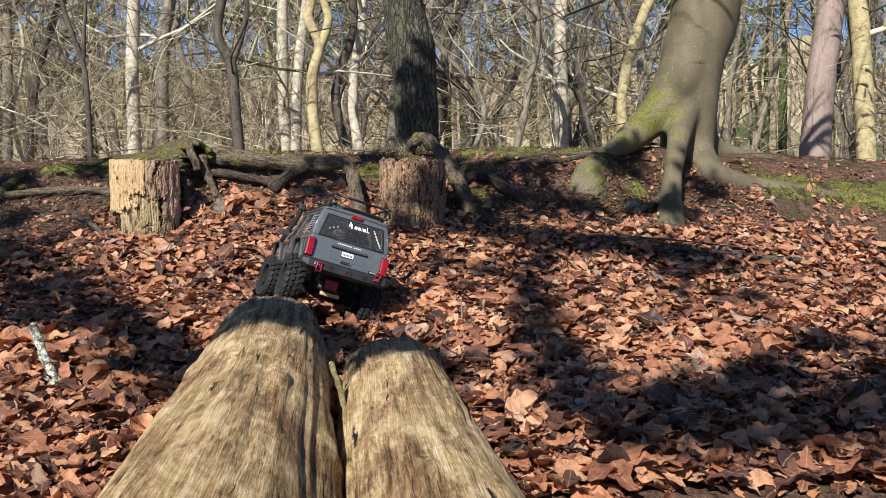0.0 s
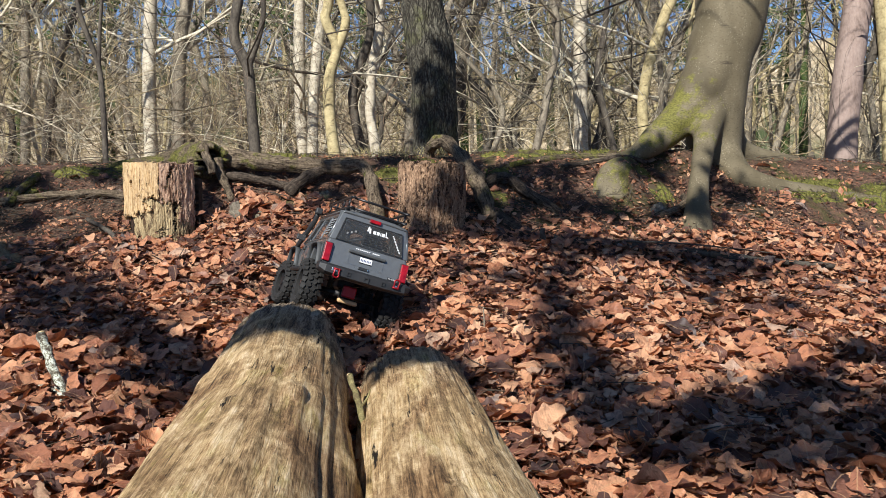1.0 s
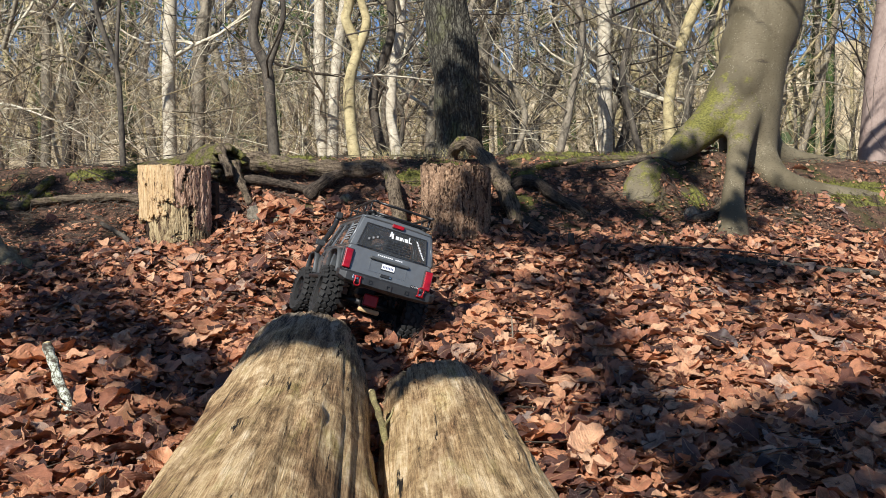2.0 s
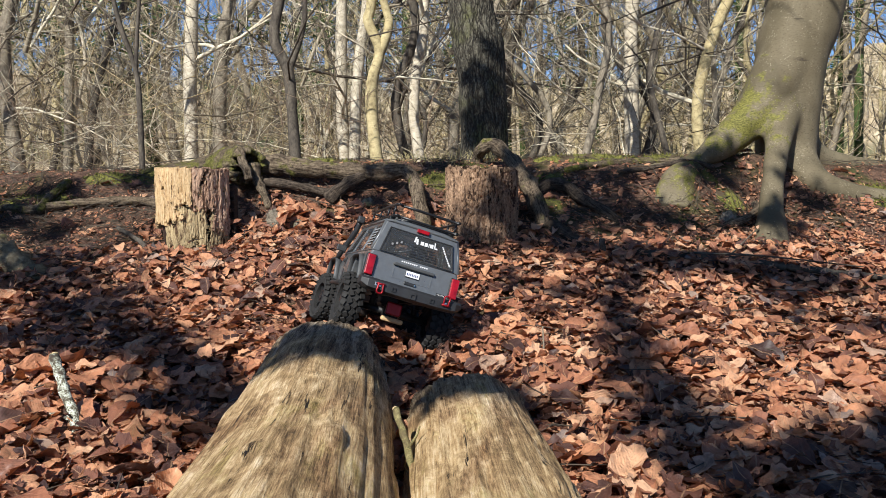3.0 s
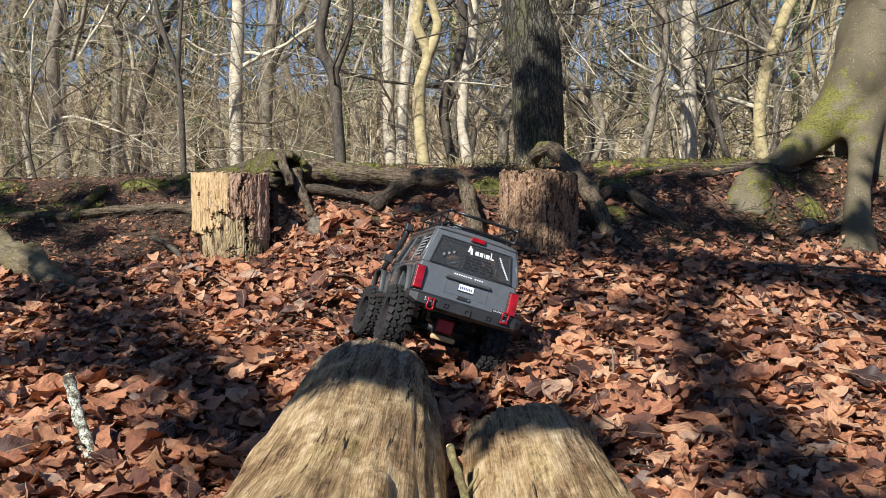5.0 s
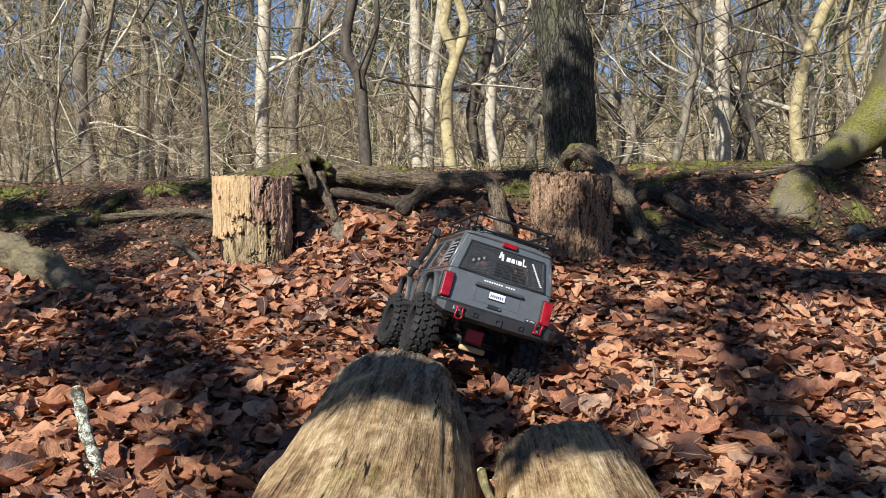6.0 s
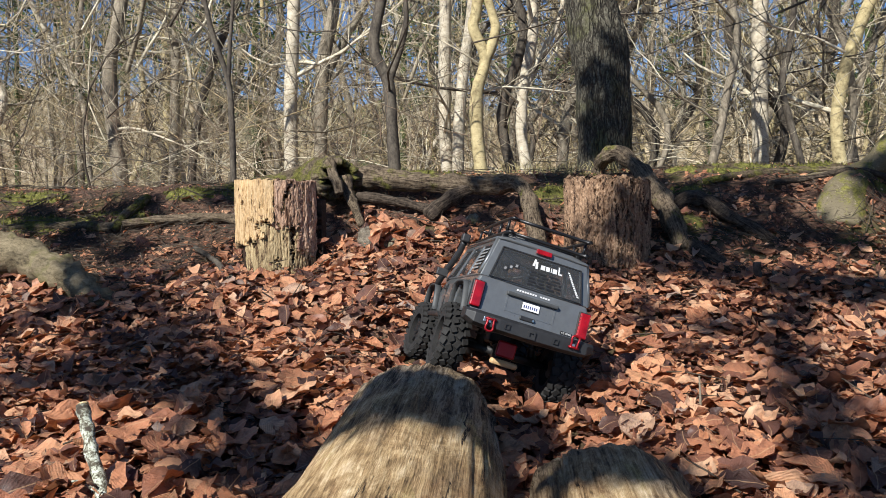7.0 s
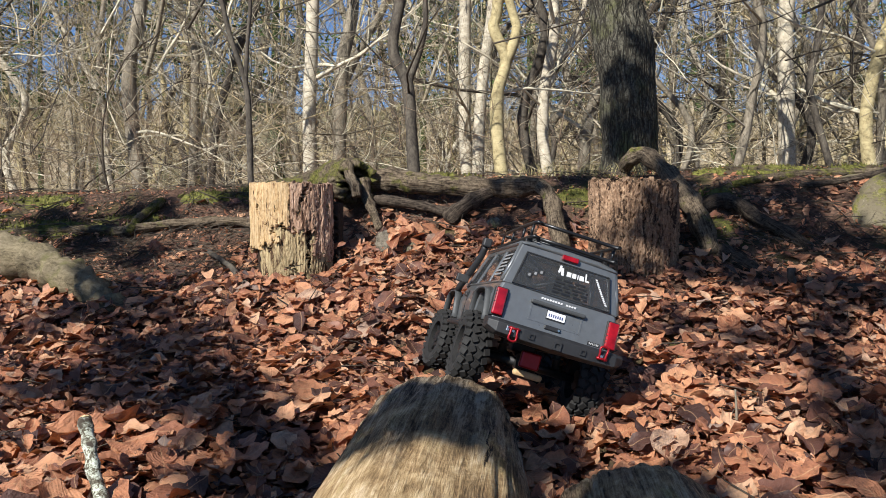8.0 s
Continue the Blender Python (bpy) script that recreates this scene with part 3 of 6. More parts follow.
pale_stump = Stump("sawn stump of pale rotten wood split into upright plates", -0.622, 2.47, 0.113, 0.198, 2.7)
pale_stump.shell("wood_plate", M_STUMP_PALE, (-0.35, 0.115), 0.0, 0.82, 0.0, [(0.115, 0.34, 0.03, 0.10, 0)])
pale_stump.shell("wood_plate", M_STUMP_PALE, (0.125, 0.44), 0.0, 0.74, 0.02, [(0.36, 0.62, 0.13, 0.10, 0), (0.43, 0.70, 0.10, 0.12, 0), (0.30, 0.33, 0.008, 0.06, 0), (0.2, 0.5, 0.008, 0.05, 0)], crumbs=0.012, label="pale cream split plate")
pale_stump.shell("wood_plate", M_STUMP_BROWN, (0.45, 0.70), 0.01, 0.58, 0.0, [(0.605, 0.15, 0.028, 0.13, -0.35), (0.545, 0.34, 0.014, 0.10, -0.1), (0.68, 0.10, 0.012, 0.07, -0.3)], crumbs=0.028, label="pinkish-brown rotten plate")
pale_stump.shell("wood_plate", M_STUMP_BROWN, (0.705, 0.925), 0.02, 0.90, -0.005, [(0.70, 0.66, 0.035, 0.13, 0), (0.82, 0.95, 0.05, 0.08, 0), (0.79, 0.2, 0.008, 0.12, 0), (0.87, 0.42, 0.008, 0.1, 0)], crumbs=0.028, label="brown upright plate")
pale_stump.shell("inner_wood", M_STUMP_UNDER, (0.10, 0.93), 0.16, 1.16, -0.055, [(0.37, 0.545, 0.085, 0.04, 0), (0.665, 0.66, 0.045, 0.15, 0), (0.65, 0.93, 0.025, 0.12, 0), (0.20, 0.83, 0.035, 0.06, 0), (0.605, 0.15, 0.03, 0.14, -0.35), (0.48, 1.02, 0.03, 0.05, 0), (0.55, 0.78, 0.012, 0.10, 0), (0.33, 0.80, 0.010, 0.08, 0)], crumbs=0.03, label="dull inner wood")
pale_stump.shell("bark_flange", M_LOG_DARK, (0.955, 1.2), 0.26, 0.98, 0.055, crumbs=0.03, label="near-black ragged flange on the right edge")
pale_stump.shell("back_wood", M_STUMP_UNDER, (1.22, 1.64), 0.02, 1.1, 0.0)
red_stump = Stump("sawn stump of reddish-brown crumbling wood before the ridge", 0.226, 2.45, 0.107, 0.188, 8.3)
red_stump.shell("wood_plate", M_STUMP_RED, (-0.3, 0.35), 0.0, 1.14, 0.01, [(0.16, 0.93, 0.02, 0.07, 0)], crumbs=0.075)
red_stump.shell("wood_plate", M_STUMP_RED, (0.352, 0.775), 0.01, 1.16, 0.0, [(0.62, 1.0, 0.03, 0.06, 0), (0.45, 0.86, 0.014, 0.06, 0)], crumbs=0.085)
red_stump.shell("wood_plate", M_STUMP_RED, (0.78, 1.25), 0.04, 1.14, 0.015, [(0.88, 0.9, 0.02, 0.09, 0)], crumbs=0.075)
red_stump.shell("back_wood", M_STUMP_RED, (1.26, 1.68), 0.02, 1.1, 0.0)


# ---- trees ----
def grow(g, start, way, length, radius, rng, depth, droop=0.0, sides=5):
    """A limb that wanders and gives off smaller limbs."""
    steps = 5
    p, d = Vector(start), Vector(way).normalized()
    line = [p.copy()]
    for i in range(steps):
        d = (d + Vector((rng.uniform(-1, 1), rng.uniform(-1, 1), rng.uniform(-0.7, 0.9) - droop)) * 0.36).normalized()
        p = p + d * length / steps
        line.append(p.copy())
    g.tube(line, taper(radius, radius * 0.3, len(line)), sides if depth else 3, cap=False)
    if depth > 0:
        for k in range(rng.randint(3, 5)):
            i = rng.randint(1, steps)
            out = Vector((rng.uniform(-1, 1), rng.uniform(-1, 1), rng.uniform(-0.3, 0.8)))
            grow(g, line[i], (d + out * 1.1), length * rng.uniform(0.4, 0.7), radius * rng.uniform(0.35, 0.5), rng, depth - 1, droop, 4)


def tree(label, path, r0, r1, bark, seed, height=5.0, forks=(), limbs=9, low=0.9, twig=None, depth=2, needles=0, sides=14, reach=1.0, name="tree"):
    """A tree: tapered trunk along the given line and on up, its forks, and a crown of bare limbs and twigs."""
    rng = random.Random(seed)
    base = Vector(path[0])
    base.z = terrain(base.x, base.y)
    root = thing(name, base, label, "tree", "trees of the wood")
    line = [Vector((base.x, base.y, base.z - 0.12))] + [Vector(p) for p in path]
    if len(path) > 1:
        d = (line[-1] - line[-2]).normalized()
    else:
        d = Vector((0, 0, 1))
    p, top = line[-1].copy(), [line[-1].copy()]
    step = max(0.4, (height - p.z) / 6)
    while p.z < height:
        d = (d + Vector((rng.uniform(-0.25, 0.25), rng.uniform(-0.25, 0.25), 0.45))).normalized()
        p = p + d * step
        top.append(p.copy())
    full = bend(line + top[1:], 5)
    known = len(line) * 5
    radii = [r0 + (r1 - r0) * min(1, i / known) if i < known else r1 * (1 - 0.85 * (i - known) / max(1, len(full) - known)) for i in range(len(full))]
    radii[0] *= 1.5
    for i in range(1, 5):
        radii[i] *= 1 + 0.3 * (1 - i / 5)
    g = Geo()
    g.tube(full, radii, sides, rough=0.14, freq=5, phase=seed)
    part("trunk", g, bark, root)
    for f, fr in forks:
        g = Geo()
        line2 = [Vector(q) for q in f]
        dd = (line2[-1] - line2[-2]).normalized()
        for k in range(5):
            dd = (dd + Vector((rng.uniform(-0.3, 0.3), rng.uniform(-0.3, 0.3), 0.4))).normalized()
            line2.append(line2[-1] + dd * (height - line2[-1].z) * 0.22)
        fl = bend(line2, 5)
        g.tube(fl, taper(fr, fr * 0.15, len(fl)), max(8, sides - 4), rough=0.12, freq=5, phase=seed + 3)
        part("limb", g, bark, root)
    g = Geo()
    for k in range(limbs):
        zt = low + (height - low) * (k + rng.random()) / limbs
        i = min(range(len(full)), key=lambda q: abs(full[q].z - zt))
        a = rng.uniform(0, 2 * math.pi)
        way = Vector((math.cos(a), math.sin(a), rng.uniform(0.0, 0.9)))
        grow(g, full[i], way, reach * rng.uniform(0.6, 1.1) * (0.5 + 0.5 * height / 5), max(0.005, radii[i] * rng.uniform(0.2, 0.45)), rng, depth)
    part("crown", g, twig or M_TWIG, root)
    if needles:
        g = Geo()
        for k in range(needles):
            c = Vector((full[-1].x + rng.gauss(0, 0.6), full[-1].y + rng.gauss(0, 0.5), rng.uniform(1.5, height + 0.2)))
            for q in range(26):
                o = c + Vector((rng.gauss(0, 0.12), rng.gauss(0, 0.12), rng.gauss(0, 0.06)))
                w = Vector((rng.uniform(-1, 1), rng.uniform(-1, 1), rng.uniform(-0.3, 0.6))).normalized()
                s = w.orthogonal().normalized() * 0.012
                g.add([tuple(o - s), tuple(o + s), tuple(o + w * 0.10)], [(0, 1, 2)])
        part("needles", g, M_NEEDLE, root, "green needle clumps")
    return root


def flared_beech():
    """A leaning smooth-barked tree whose root flares stand clear of the bank, grown into one skin."""
    root = thing("tree", (1.27, 2.77, 0.47), "leaning smooth-barked tree with mossy root flares on the ridge", "tree", "trees of the wood")
    g = Geo()
    line = bend([(1.298, 2.81, 0.46), (1.302, 2.82, 0.593), (1.307, 2.826, 0.70), (1.313, 2.834, 0.80), (1.328, 2.844, 0.90), (1.367, 2.854, 1.03), (1.42, 2.87, 1.6), (1.44, 2.88, 2.4), (1.38, 2.9, 3.4)], 8)
    rr = np.interp([p.z for p in line], [0.46, 0.6, 0.75, 0.9, 1.06, 1.6, 3.4], [0.098, 0.103, 0.110, 0.122, 0.130, 0.122, 0.07])
    g.tube(line, list(rr), 30, rough=0.05, freq=4, phase=2)
    flares = [([(1.30, 2.82, 0.90), (1.252, 2.79, 0.78), (1.190, 2.77, 0.675), (1.098, 2.741, 0.595), (1.011, 2.715, 0.532), (0.949, 2.713, 0.502), (0.877, 2.733, 0.494), (0.743, 2.761, 0.478)], [0.09, 0.088, 0.076, 0.062, 0.046, 0.026, 0.011, 0.006]),
              ([(1.275, 2.788, 0.70), (1.235, 2.71, 0.61), (1.183, 2.614, 0.524), (1.149, 2.548, 0.448), (1.120, 2.491, 0.367), (1.105, 2.446, 0.305), (1.092, 2.412, 0.23)], [0.07, 0.052, 0.038, 0.035, 0.037, 0.046, 0.060]),
              ([(1.310, 2.813, 0.62), (1.325, 2.76, 0.50), (1.362, 2.708, 0.425), (1.456, 2.684, 0.385), (1.618, 2.662, 0.355), (2.0, 2.6, 0.32)], [0.07, 0.062, 0.055, 0.050, 0.044, 0.02]),
              ([(1.36, 2.87, 0.66), (1.45, 2.92, 0.52), (1.8, 2.95, 0.45)], [0.07, 0.05, 0.03]),
              ([(0.955, 2.695, 0.475), (0.905, 2.665, 0.445), (0.865, 2.63, 0.40), (0.85, 2.60, 0.33)], [0.034, 0.056, 0.066, 0.070])]
    for pts, radii in flares:
        fl = bend(pts, 8)
        fr = np.interp(np.linspace(0, 1, len(fl)), np.linspace(0, 1, len(radii)), radii)
        g.tube(fl, list(fr), 20, rough=0.13, freq=11, phase=3)
    trunk = part("trunk", g, M_BEECH, root)
    skin = trunk.modifiers.new("skin", "REMESH")
    skin.mode, skin.voxel_size, skin.use_smooth_shade = "VOXEL", 0.011, True
    soft = trunk.modifiers.new("soft", "SMOOTH")
    soft.factor, soft.iterations = 0.6, 9
    rng = random.Random(21)
    g = Geo()
    for k in range(8):
        i = rng.randint(len(line) - 18, len(line) - 1)
        a = rng.uniform(0, 2 * math.pi)
        grow(g, line[i], (math.cos(a), math.sin(a), 0.5), 1.2, 0.035, rng, 2)
    part("crown", g, M_TWIG, root)


flared_beech()


def ridge_oak():
    """A furrowed trunk with a swelling where a limb was lost, on the ridge."""
    root = thing("tree", (0.29, 3.12, 0.47), "dark furrowed oak trunk with mossy side standing on the ridge", "tree", "trees of the wood")
    pts = bend([(0.298, 3.12, 0.36), (0.296, 3.12, 0.52), (0.288, 3.125, 0.69), (0.275, 3.14, 0.89), (0.248, 3.155, 1.03), (0.232, 3.165, 1.21), (0.21, 3.18, 1.6), (0.26, 3.2, 2.3), (0.2, 3.2, 3.4), (0.3, 3.25, 5.2)], 26)
    rr = np.interp([p.z for p in pts], [0.36, 0.50, 0.60, 0.80, 0.90, 0.98, 1.1, 1.6, 3.0, 5.2], [0.125, 0.094, 0.086, 0.084, 0.092, 0.088, 0.079, 0.075, 0.06, 0.02])
    g = Geo()
    g.tube(pts, list(rr), 110, rough=0.10, freq=7, phase=4, furrow=0.035)
    part("trunk", g, M_OAK, root)
    rng, g = random.Random(5), Geo()
    for k in range(9):
        p = pts[rng.randint(150, len(pts) - 2)]
        a = rng.uniform(0, 6.28)
        grow(g, p, (math.cos(a), math.sin(a), 0.5), 1.4, 0.03, rng, 2)
    part("crown", g, M_TWIG, root)


ridge_oak()
tree("dark crooked forked tree behind the ridge", [(-0.59, 4.52, 0.5), (-0.61, 4.54, 0.8), (-0.63, 4.56, 1.0), (-0.70, 4.57, 1.16), (-0.67, 4.59, 1.38)], 0.031, 0.027, M_DARK, 6, 4.6, [([(-0.63, 4.56, 0.98), (-0.57, 4.57, 1.15), (-0.54, 4.58, 1.29), (-0.54, 4.59, 1.44)], 0.018)], twig=M_TWIG_DARK)
tree("yellowish mossy forked tree behind the ridge", [(-0.16, 4.62, 0.48), (-0.19, 4.64, 0.75), (-0.19, 4.65, 0.95), (-0.15, 4.67, 1.12), (-0.21, 4.68, 1.28), (-0.19, 4.69, 1.4)], 0.036, 0.026, M_YELLOW, 7, 4.8, [([(-0.16, 4.67, 1.08), (-0.10, 4.68, 1.25), (-0.13, 4.69, 1.4)], 0.03)])
tree("pale birch with forking limbs", [(0.08, 5.22, 0.5), (0.04, 5.24, 0.78), (0.05, 5.26, 1.05), (0.10, 5.28, 1.32), (0.10, 5.3, 1.53)], 0.034, 0.028, M_BIRCH, 8, 5.0, [([(0.05, 5.26, 1.02), (0.16, 5.3, 1.25), (0.27, 5.3, 1.5)], 0.02)])
tree("pale birch with a straight trunk", [(-0.35, 5.63, 0.5), (-0.34, 5.65, 0.88), (-0.31, 5.68, 1.25), (-0.26, 5.71, 1.61)], 0.04, 0.03, M_BIRCH, 9, 5.0)
tree("thin dark sapling behind the ridge", [(-1.18, 3.81, 0.45), (-1.19, 3.83, 0.74), (-1.21, 3.85, 0.92), (-1.29, 3.87, 1.16)], 0.015, 0.009, M_DARK, 10, 2.6, [([(-1.21, 3.85, 0.9), (-1.20, 3.86, 1.09), (-1.19, 3.87, 1.24)], 0.01)], limbs=7, twig=M_TWIG_DARK, depth=1)
tree("grey-white birch in the wood", [(-1.63, 6.53, 0.5), (-1.64, 6.58, 1.16), (-1.62, 6.63, 1.8)], 0.055, 0.045, M_BIRCH, 11, 5.6)
tree("grey forest tree in the wood", [(-2.91, 6.52, 0.45), (-3.0, 6.57, 1.04), (-3.02, 6.6, 1.42), (-2.95, 6.63, 1.8)], 0.06, 0.045, M_GREY, 12, 5.4)
tree("grey forest tree in the wood", [(-3.13, 8.03, 0.45), (-3.12, 8.1, 1.2), (-3.11, 8.16, 2.11)], 0.045, 0.04, M_GREY, 13, 5.4)
tree("grey-brown forest tree in the wood", [(-1.53, 7.03, 0.5), (-1.51, 7.1, 1.45), (-1.43, 7.14, 1.9)], 0.06, 0.045, M_GREY, 14, 5.6)
tree("pale birch with a straight trunk", [(1.6, 6.03, 0.5), (1.59, 6.07, 1.11), (1.6, 6.12, 1.69)], 0.055, 0.045, M_BIRCH, 15, 5.4)
tree("dark crooked sapling in the wood", [(1.72, 5.53, 0.5), (1.62, 5.55, 0.88), (1.58, 5.57, 1.09), (1.63, 5.59, 1.34)], 0.025, 0.018, M_DARK, 16, 3.4, twig=M_TWIG_DARK)
tree("reddish-grey pine trunk with high needles", [(3.037, 5.02, 0.45), (3.09, 5.068, 1.11), (3.151, 5.104, 1.567)], 0.10, 0.08, M_PINE, 17, 6.5, limbs=6, low=2.6, needles=60)
tree("grey forest tree leaning beside the pine", [(3.714, 5.523, 0.45), (3.664, 5.581, 1.26), (3.622, 5.614, 1.679)], 0.075, 0.06, M_YELLOW, 18, 5.6)
tree("pale birch beside the pine", [(4.25, 6.03, 0.45), (4.27, 6.12, 1.79)], 0.06, 0.05, M_YELLOW, 19, 5.6)

# ---- more of the wood, tree by tree ----
rng = random.Random(77)
KINDS = [(M_BIRCH, "pale slender birch in the wood", M_TWIG), (M_GREY, "grey-brown slender tree in the wood", M_TWIG), (M_YELLOW, "yellowish slender tree in the wood", M_TWIG), (M_DARK, "dark slender tree in the wood", M_TWIG_DARK)]
for k in range(46):
    y = rng.uniform(5.2, 11.5)
    x = (rng.random() - 0.5) * (1.35 * y + 1.5) + 0.05 * y
    bark, label, twig = KINDS[rng.choice([0, 1, 1, 1, 2, 3, 3])]
    if 0.40 < x / y < 0.58:
        x *= 0.7
    z = terrain(x, y)
    r = rng.uniform(0.015, 0.045) * (0.6 + y / 14)
    path = [(x, y, z), (x + rng.uniform(-.14, .14), y, z + 0.5), (x + rng.uniform(-.34, .34), y, z + 1.1), (x + rng.uniform(-.55, .55), y, z + 1.8)]
    tree(label, path, r, r * 0.75, bark, 100 + k, rng.uniform(3.4, 5.6), limbs=11, low=0.75, reach=1.25, twig=twig, sides=8, needles=45 if k % 3 == 0 and y > 6.5 and x < 0.5 else 0)


def thicket(name, label, count, y0, y1, material, seed, size, high=1.0, side=9.0, stout=1.0):
    """Bare undergrowth: crooked stems with forking side twigs, that nobody could count."""
    rng, g = random.Random(seed), Geo()

    def wander(p, d, length, n, wild, pull):
        line = [p.copy()]
        for i in range(n):
            d = (d + pull + Vector((rng.uniform(-1, 1), rng.uniform(-1, 1), rng.uniform(-1, 1))) * wild).normalized()
            p = p + d * length / n * rng.uniform(0.6, 1.4)
            line.append(p.copy())
        return line, d
    for k in range(count):
        y = rng.uniform(y0, y1)
        x = (rng.random() - 0.5) * (1.4 * y + 1.5) + 0.04 * y
        if x / y > side or 0.40 < x / y < 0.60 and rng.random() < 0.6:
            continue
        p = Vector((x, y, terrain(x, y) + rng.random() ** 1.2 * (0.35 + 0.22 * y) * high))
        d = Vector((rng.gauss(0, 0.8), rng.uniform(-0.5, 0.5), rng.uniform(-0.2, 1.3))).normalized()
        pull = Vector((rng.gauss(0, 0.12), rng.gauss(0, 0.08), rng.uniform(-0.12, 0.16)))
        n, length = 6, rng.uniform(0.35, 1.15) * size
        line, d = wander(p, d, length, n, 0.32, pull)
        r = rng.uniform(0.0010, 0.0030) * size * stout * (2.2 if rng.random() < 0.10 else 1.0)
        g.tube(line, taper(r, r * 0.3, n + 1), 4 if stout > 1 else 3, cap=False)
        for i in range(rng.randint(2, 4)):
            at = rng.randint(1, n - 1)
            w = (line[at + 1] - line[at]).normalized() + Vector((rng.uniform(-1, 1), rng.uniform(-0.6, 0.6), rng.uniform(-0.6, 1))) * 0.9
            l = length * rng.uniform(0.18, 0.42)
            twig, _ = wander(line[at], w.normalized(), l, 3, 0.34, Vector((0, 0, 0)))
            q = r * rng.uniform(0.4, 0.6)
            g.tube(twig, taper(q, q * 0.35, 4), 3, cap=False)
    return solid(name, g, material, label, "undergrowth", "stuff")


thicket("undergrowth", "tangle of bare pale twigs and branches behind the ridge", 1700, 4.9, 8.5, M_TWIG, 31, 1.0)
thicket("undergrowth", "crooked bare branches in the wood", 230, 5.6, 10.5, M_TWIG, 41, 1.7, stout=1.9)
thicket("undergrowth", "sunlit tan brush in the wood", 1100, 6.0, 11.0, M_TAN_BRUSH, 43, 1.3, 0.75)
thicket("undergrowth", "dark bare twigs in the wood", 300, 4.0, 9.0, M_TWIG_DARK, 32, 1.0)
thicket("undergrowth", "dark crooked branches in the wood", 70, 4.4, 8.0, M_TWIG_DARK, 42, 1.6, stout=1.8)
thicket("undergrowth", "far tangle of pale branches in the wood", 1500, 8.0, 15.0, M_TAN_BRUSH, 33, 2.0)
thicket("undergrowth", "low far brush filling the wood behind", 1300, 13.0, 26.0, M_TAN_BRUSH, 35, 3.4, 0.45)
thicket("undergrowth", "low brown brush close behind the mossy ridge", 1100, 4.2, 7.5, M_BRUSH, 36, 0.7, 0.3, 0.06)
thicket("undergrowth", "far tangle of dark branches in the wood", 260, 9.0, 18.0, M_TWIG_DARK, 34, 2.2)


def far_hedge():
    """The wood far behind closes to a brown bank of trunks and brush with an uneven top."""
    g = Geo()
    n = 240
    for i in range(n + 1):
        a = radians(-75 + 150 * i / n)
        x, y = 42 * math.sin(a), 42 * math.cos(a)
        top = 5.2 + 1.9 * noise.noise(Vector((i * 0.13, 0, 0))) + 0.9 * noise.noise(Vector((i * 0.7, 3, 0))) + 0.5 * noise.noise(Vector((i * 2.3, 7, 0)))
        g.v += [(x, y, -0.5), (x * 1.02, y * 1.02, top * 0.6), (x * 1.05, y * 1.05, top)]
    for i in range(n):
        for j in range(2):
            a = i * 3 + j
            g.f.append((a, a + 1, a + 4, a + 3))
    return solid("backdrop", g, M_HEDGE, "far brown edge of the bare wood", "backdrop", "structure")


far_hedge()


def far_woods(label, count, bark, seed, thick):
    rng, g = random.Random(seed), Geo()
    for k in range(count):
        y = rng.uniform(11.5, 30)
        x = (rng.random() - 0.5) * (1.6 * y + 2)
        z = terrain(x, y)
        r = rng.uniform(0.025, 0.08) * thick
        line = [Vector((x, y, z - 0.1))]
        lean = rng.gauss(0, 0.10)
        for i in range(5):
            line.append(line[-1] + Vector((lean + rng.gauss(0, 0.14), 0, 1)) * rng.uniform(0.9, 1.5))
        g.tube(line, taper(r, r * 0.4, 6), 5, cap=False)
        for i in range(3):
            p = line[rng.randint(1, 4)]
            w = Vector((rng.choice((-1, 1)) * rng.uniform(0.4, 1.2), rng.gauss(0, 0.3), rng.uniform(0.3, 1.2)))
            g.tube([p, p + w * 0.7, p + w * 1.3 + Vector((0, 0, 0.5))], [r * 0.5, r * 0.35, r * 0.15], 4, cap=False)
    return solid("far_woods", g, bark, label, "woods", "stuff")


far_woods("far pale tree trunks of the bare wood", 80, M_YELLOW, 55, 1.0)
far_woods("far grey tree trunks of the bare wood", 120, M_GREY, 56, 0.9)
far_woods("far dark tree trunks of the bare wood", 40, M_DARK, 57, 0.8)


def far_pines():
    """Pines far back in the wood: ragged green clumps of needles on level boughs, with sky between."""
    rng, g = random.Random(61), Geo()
    for k in range(20):
        y = rng.uniform(13, 27)
        x = (rng.random() ** 1.3 - 0.5) * (1.3 * y)
        z, tall = terrain(x, y), rng.uniform(5, 9)
        g.tube([(x, y, z), (x + rng.gauss(0, 0.1), y, z + tall * 0.5), (x + rng.gauss(0, 0.2), y, z + tall)], [0.09, 0.07, 0.02], 5, cap=False)
        for q in range(34):
            h = rng.uniform(0.28, 1.0)
            spread = 1.5 * (1.08 - h) + 0.25
            c = Vector((x + rng.uniform(-1, 1) * spread, y + rng.uniform(-1, 1) * spread, z + tall * h))
            for w in range(22):
                o = c + Vector((rng.gauss(0, 0.22), rng.gauss(0, 0.2), rng.gauss(0, 0.07)))
                d = Vector((rng.uniform(-1, 1), rng.uniform(-1, 1), rng.uniform(-0.3, 0.5))).normalized()
                e = d.orthogonal().normalized() * 0.03
                g.add([tuple(o - e), tuple(o + e), tuple(o + d * 0.26)], [(0, 1, 2)])
    return solid("far_pines", g, M_NEEDLE, "far green pines in the bare wood", "pines", "stuff")


far_pines()

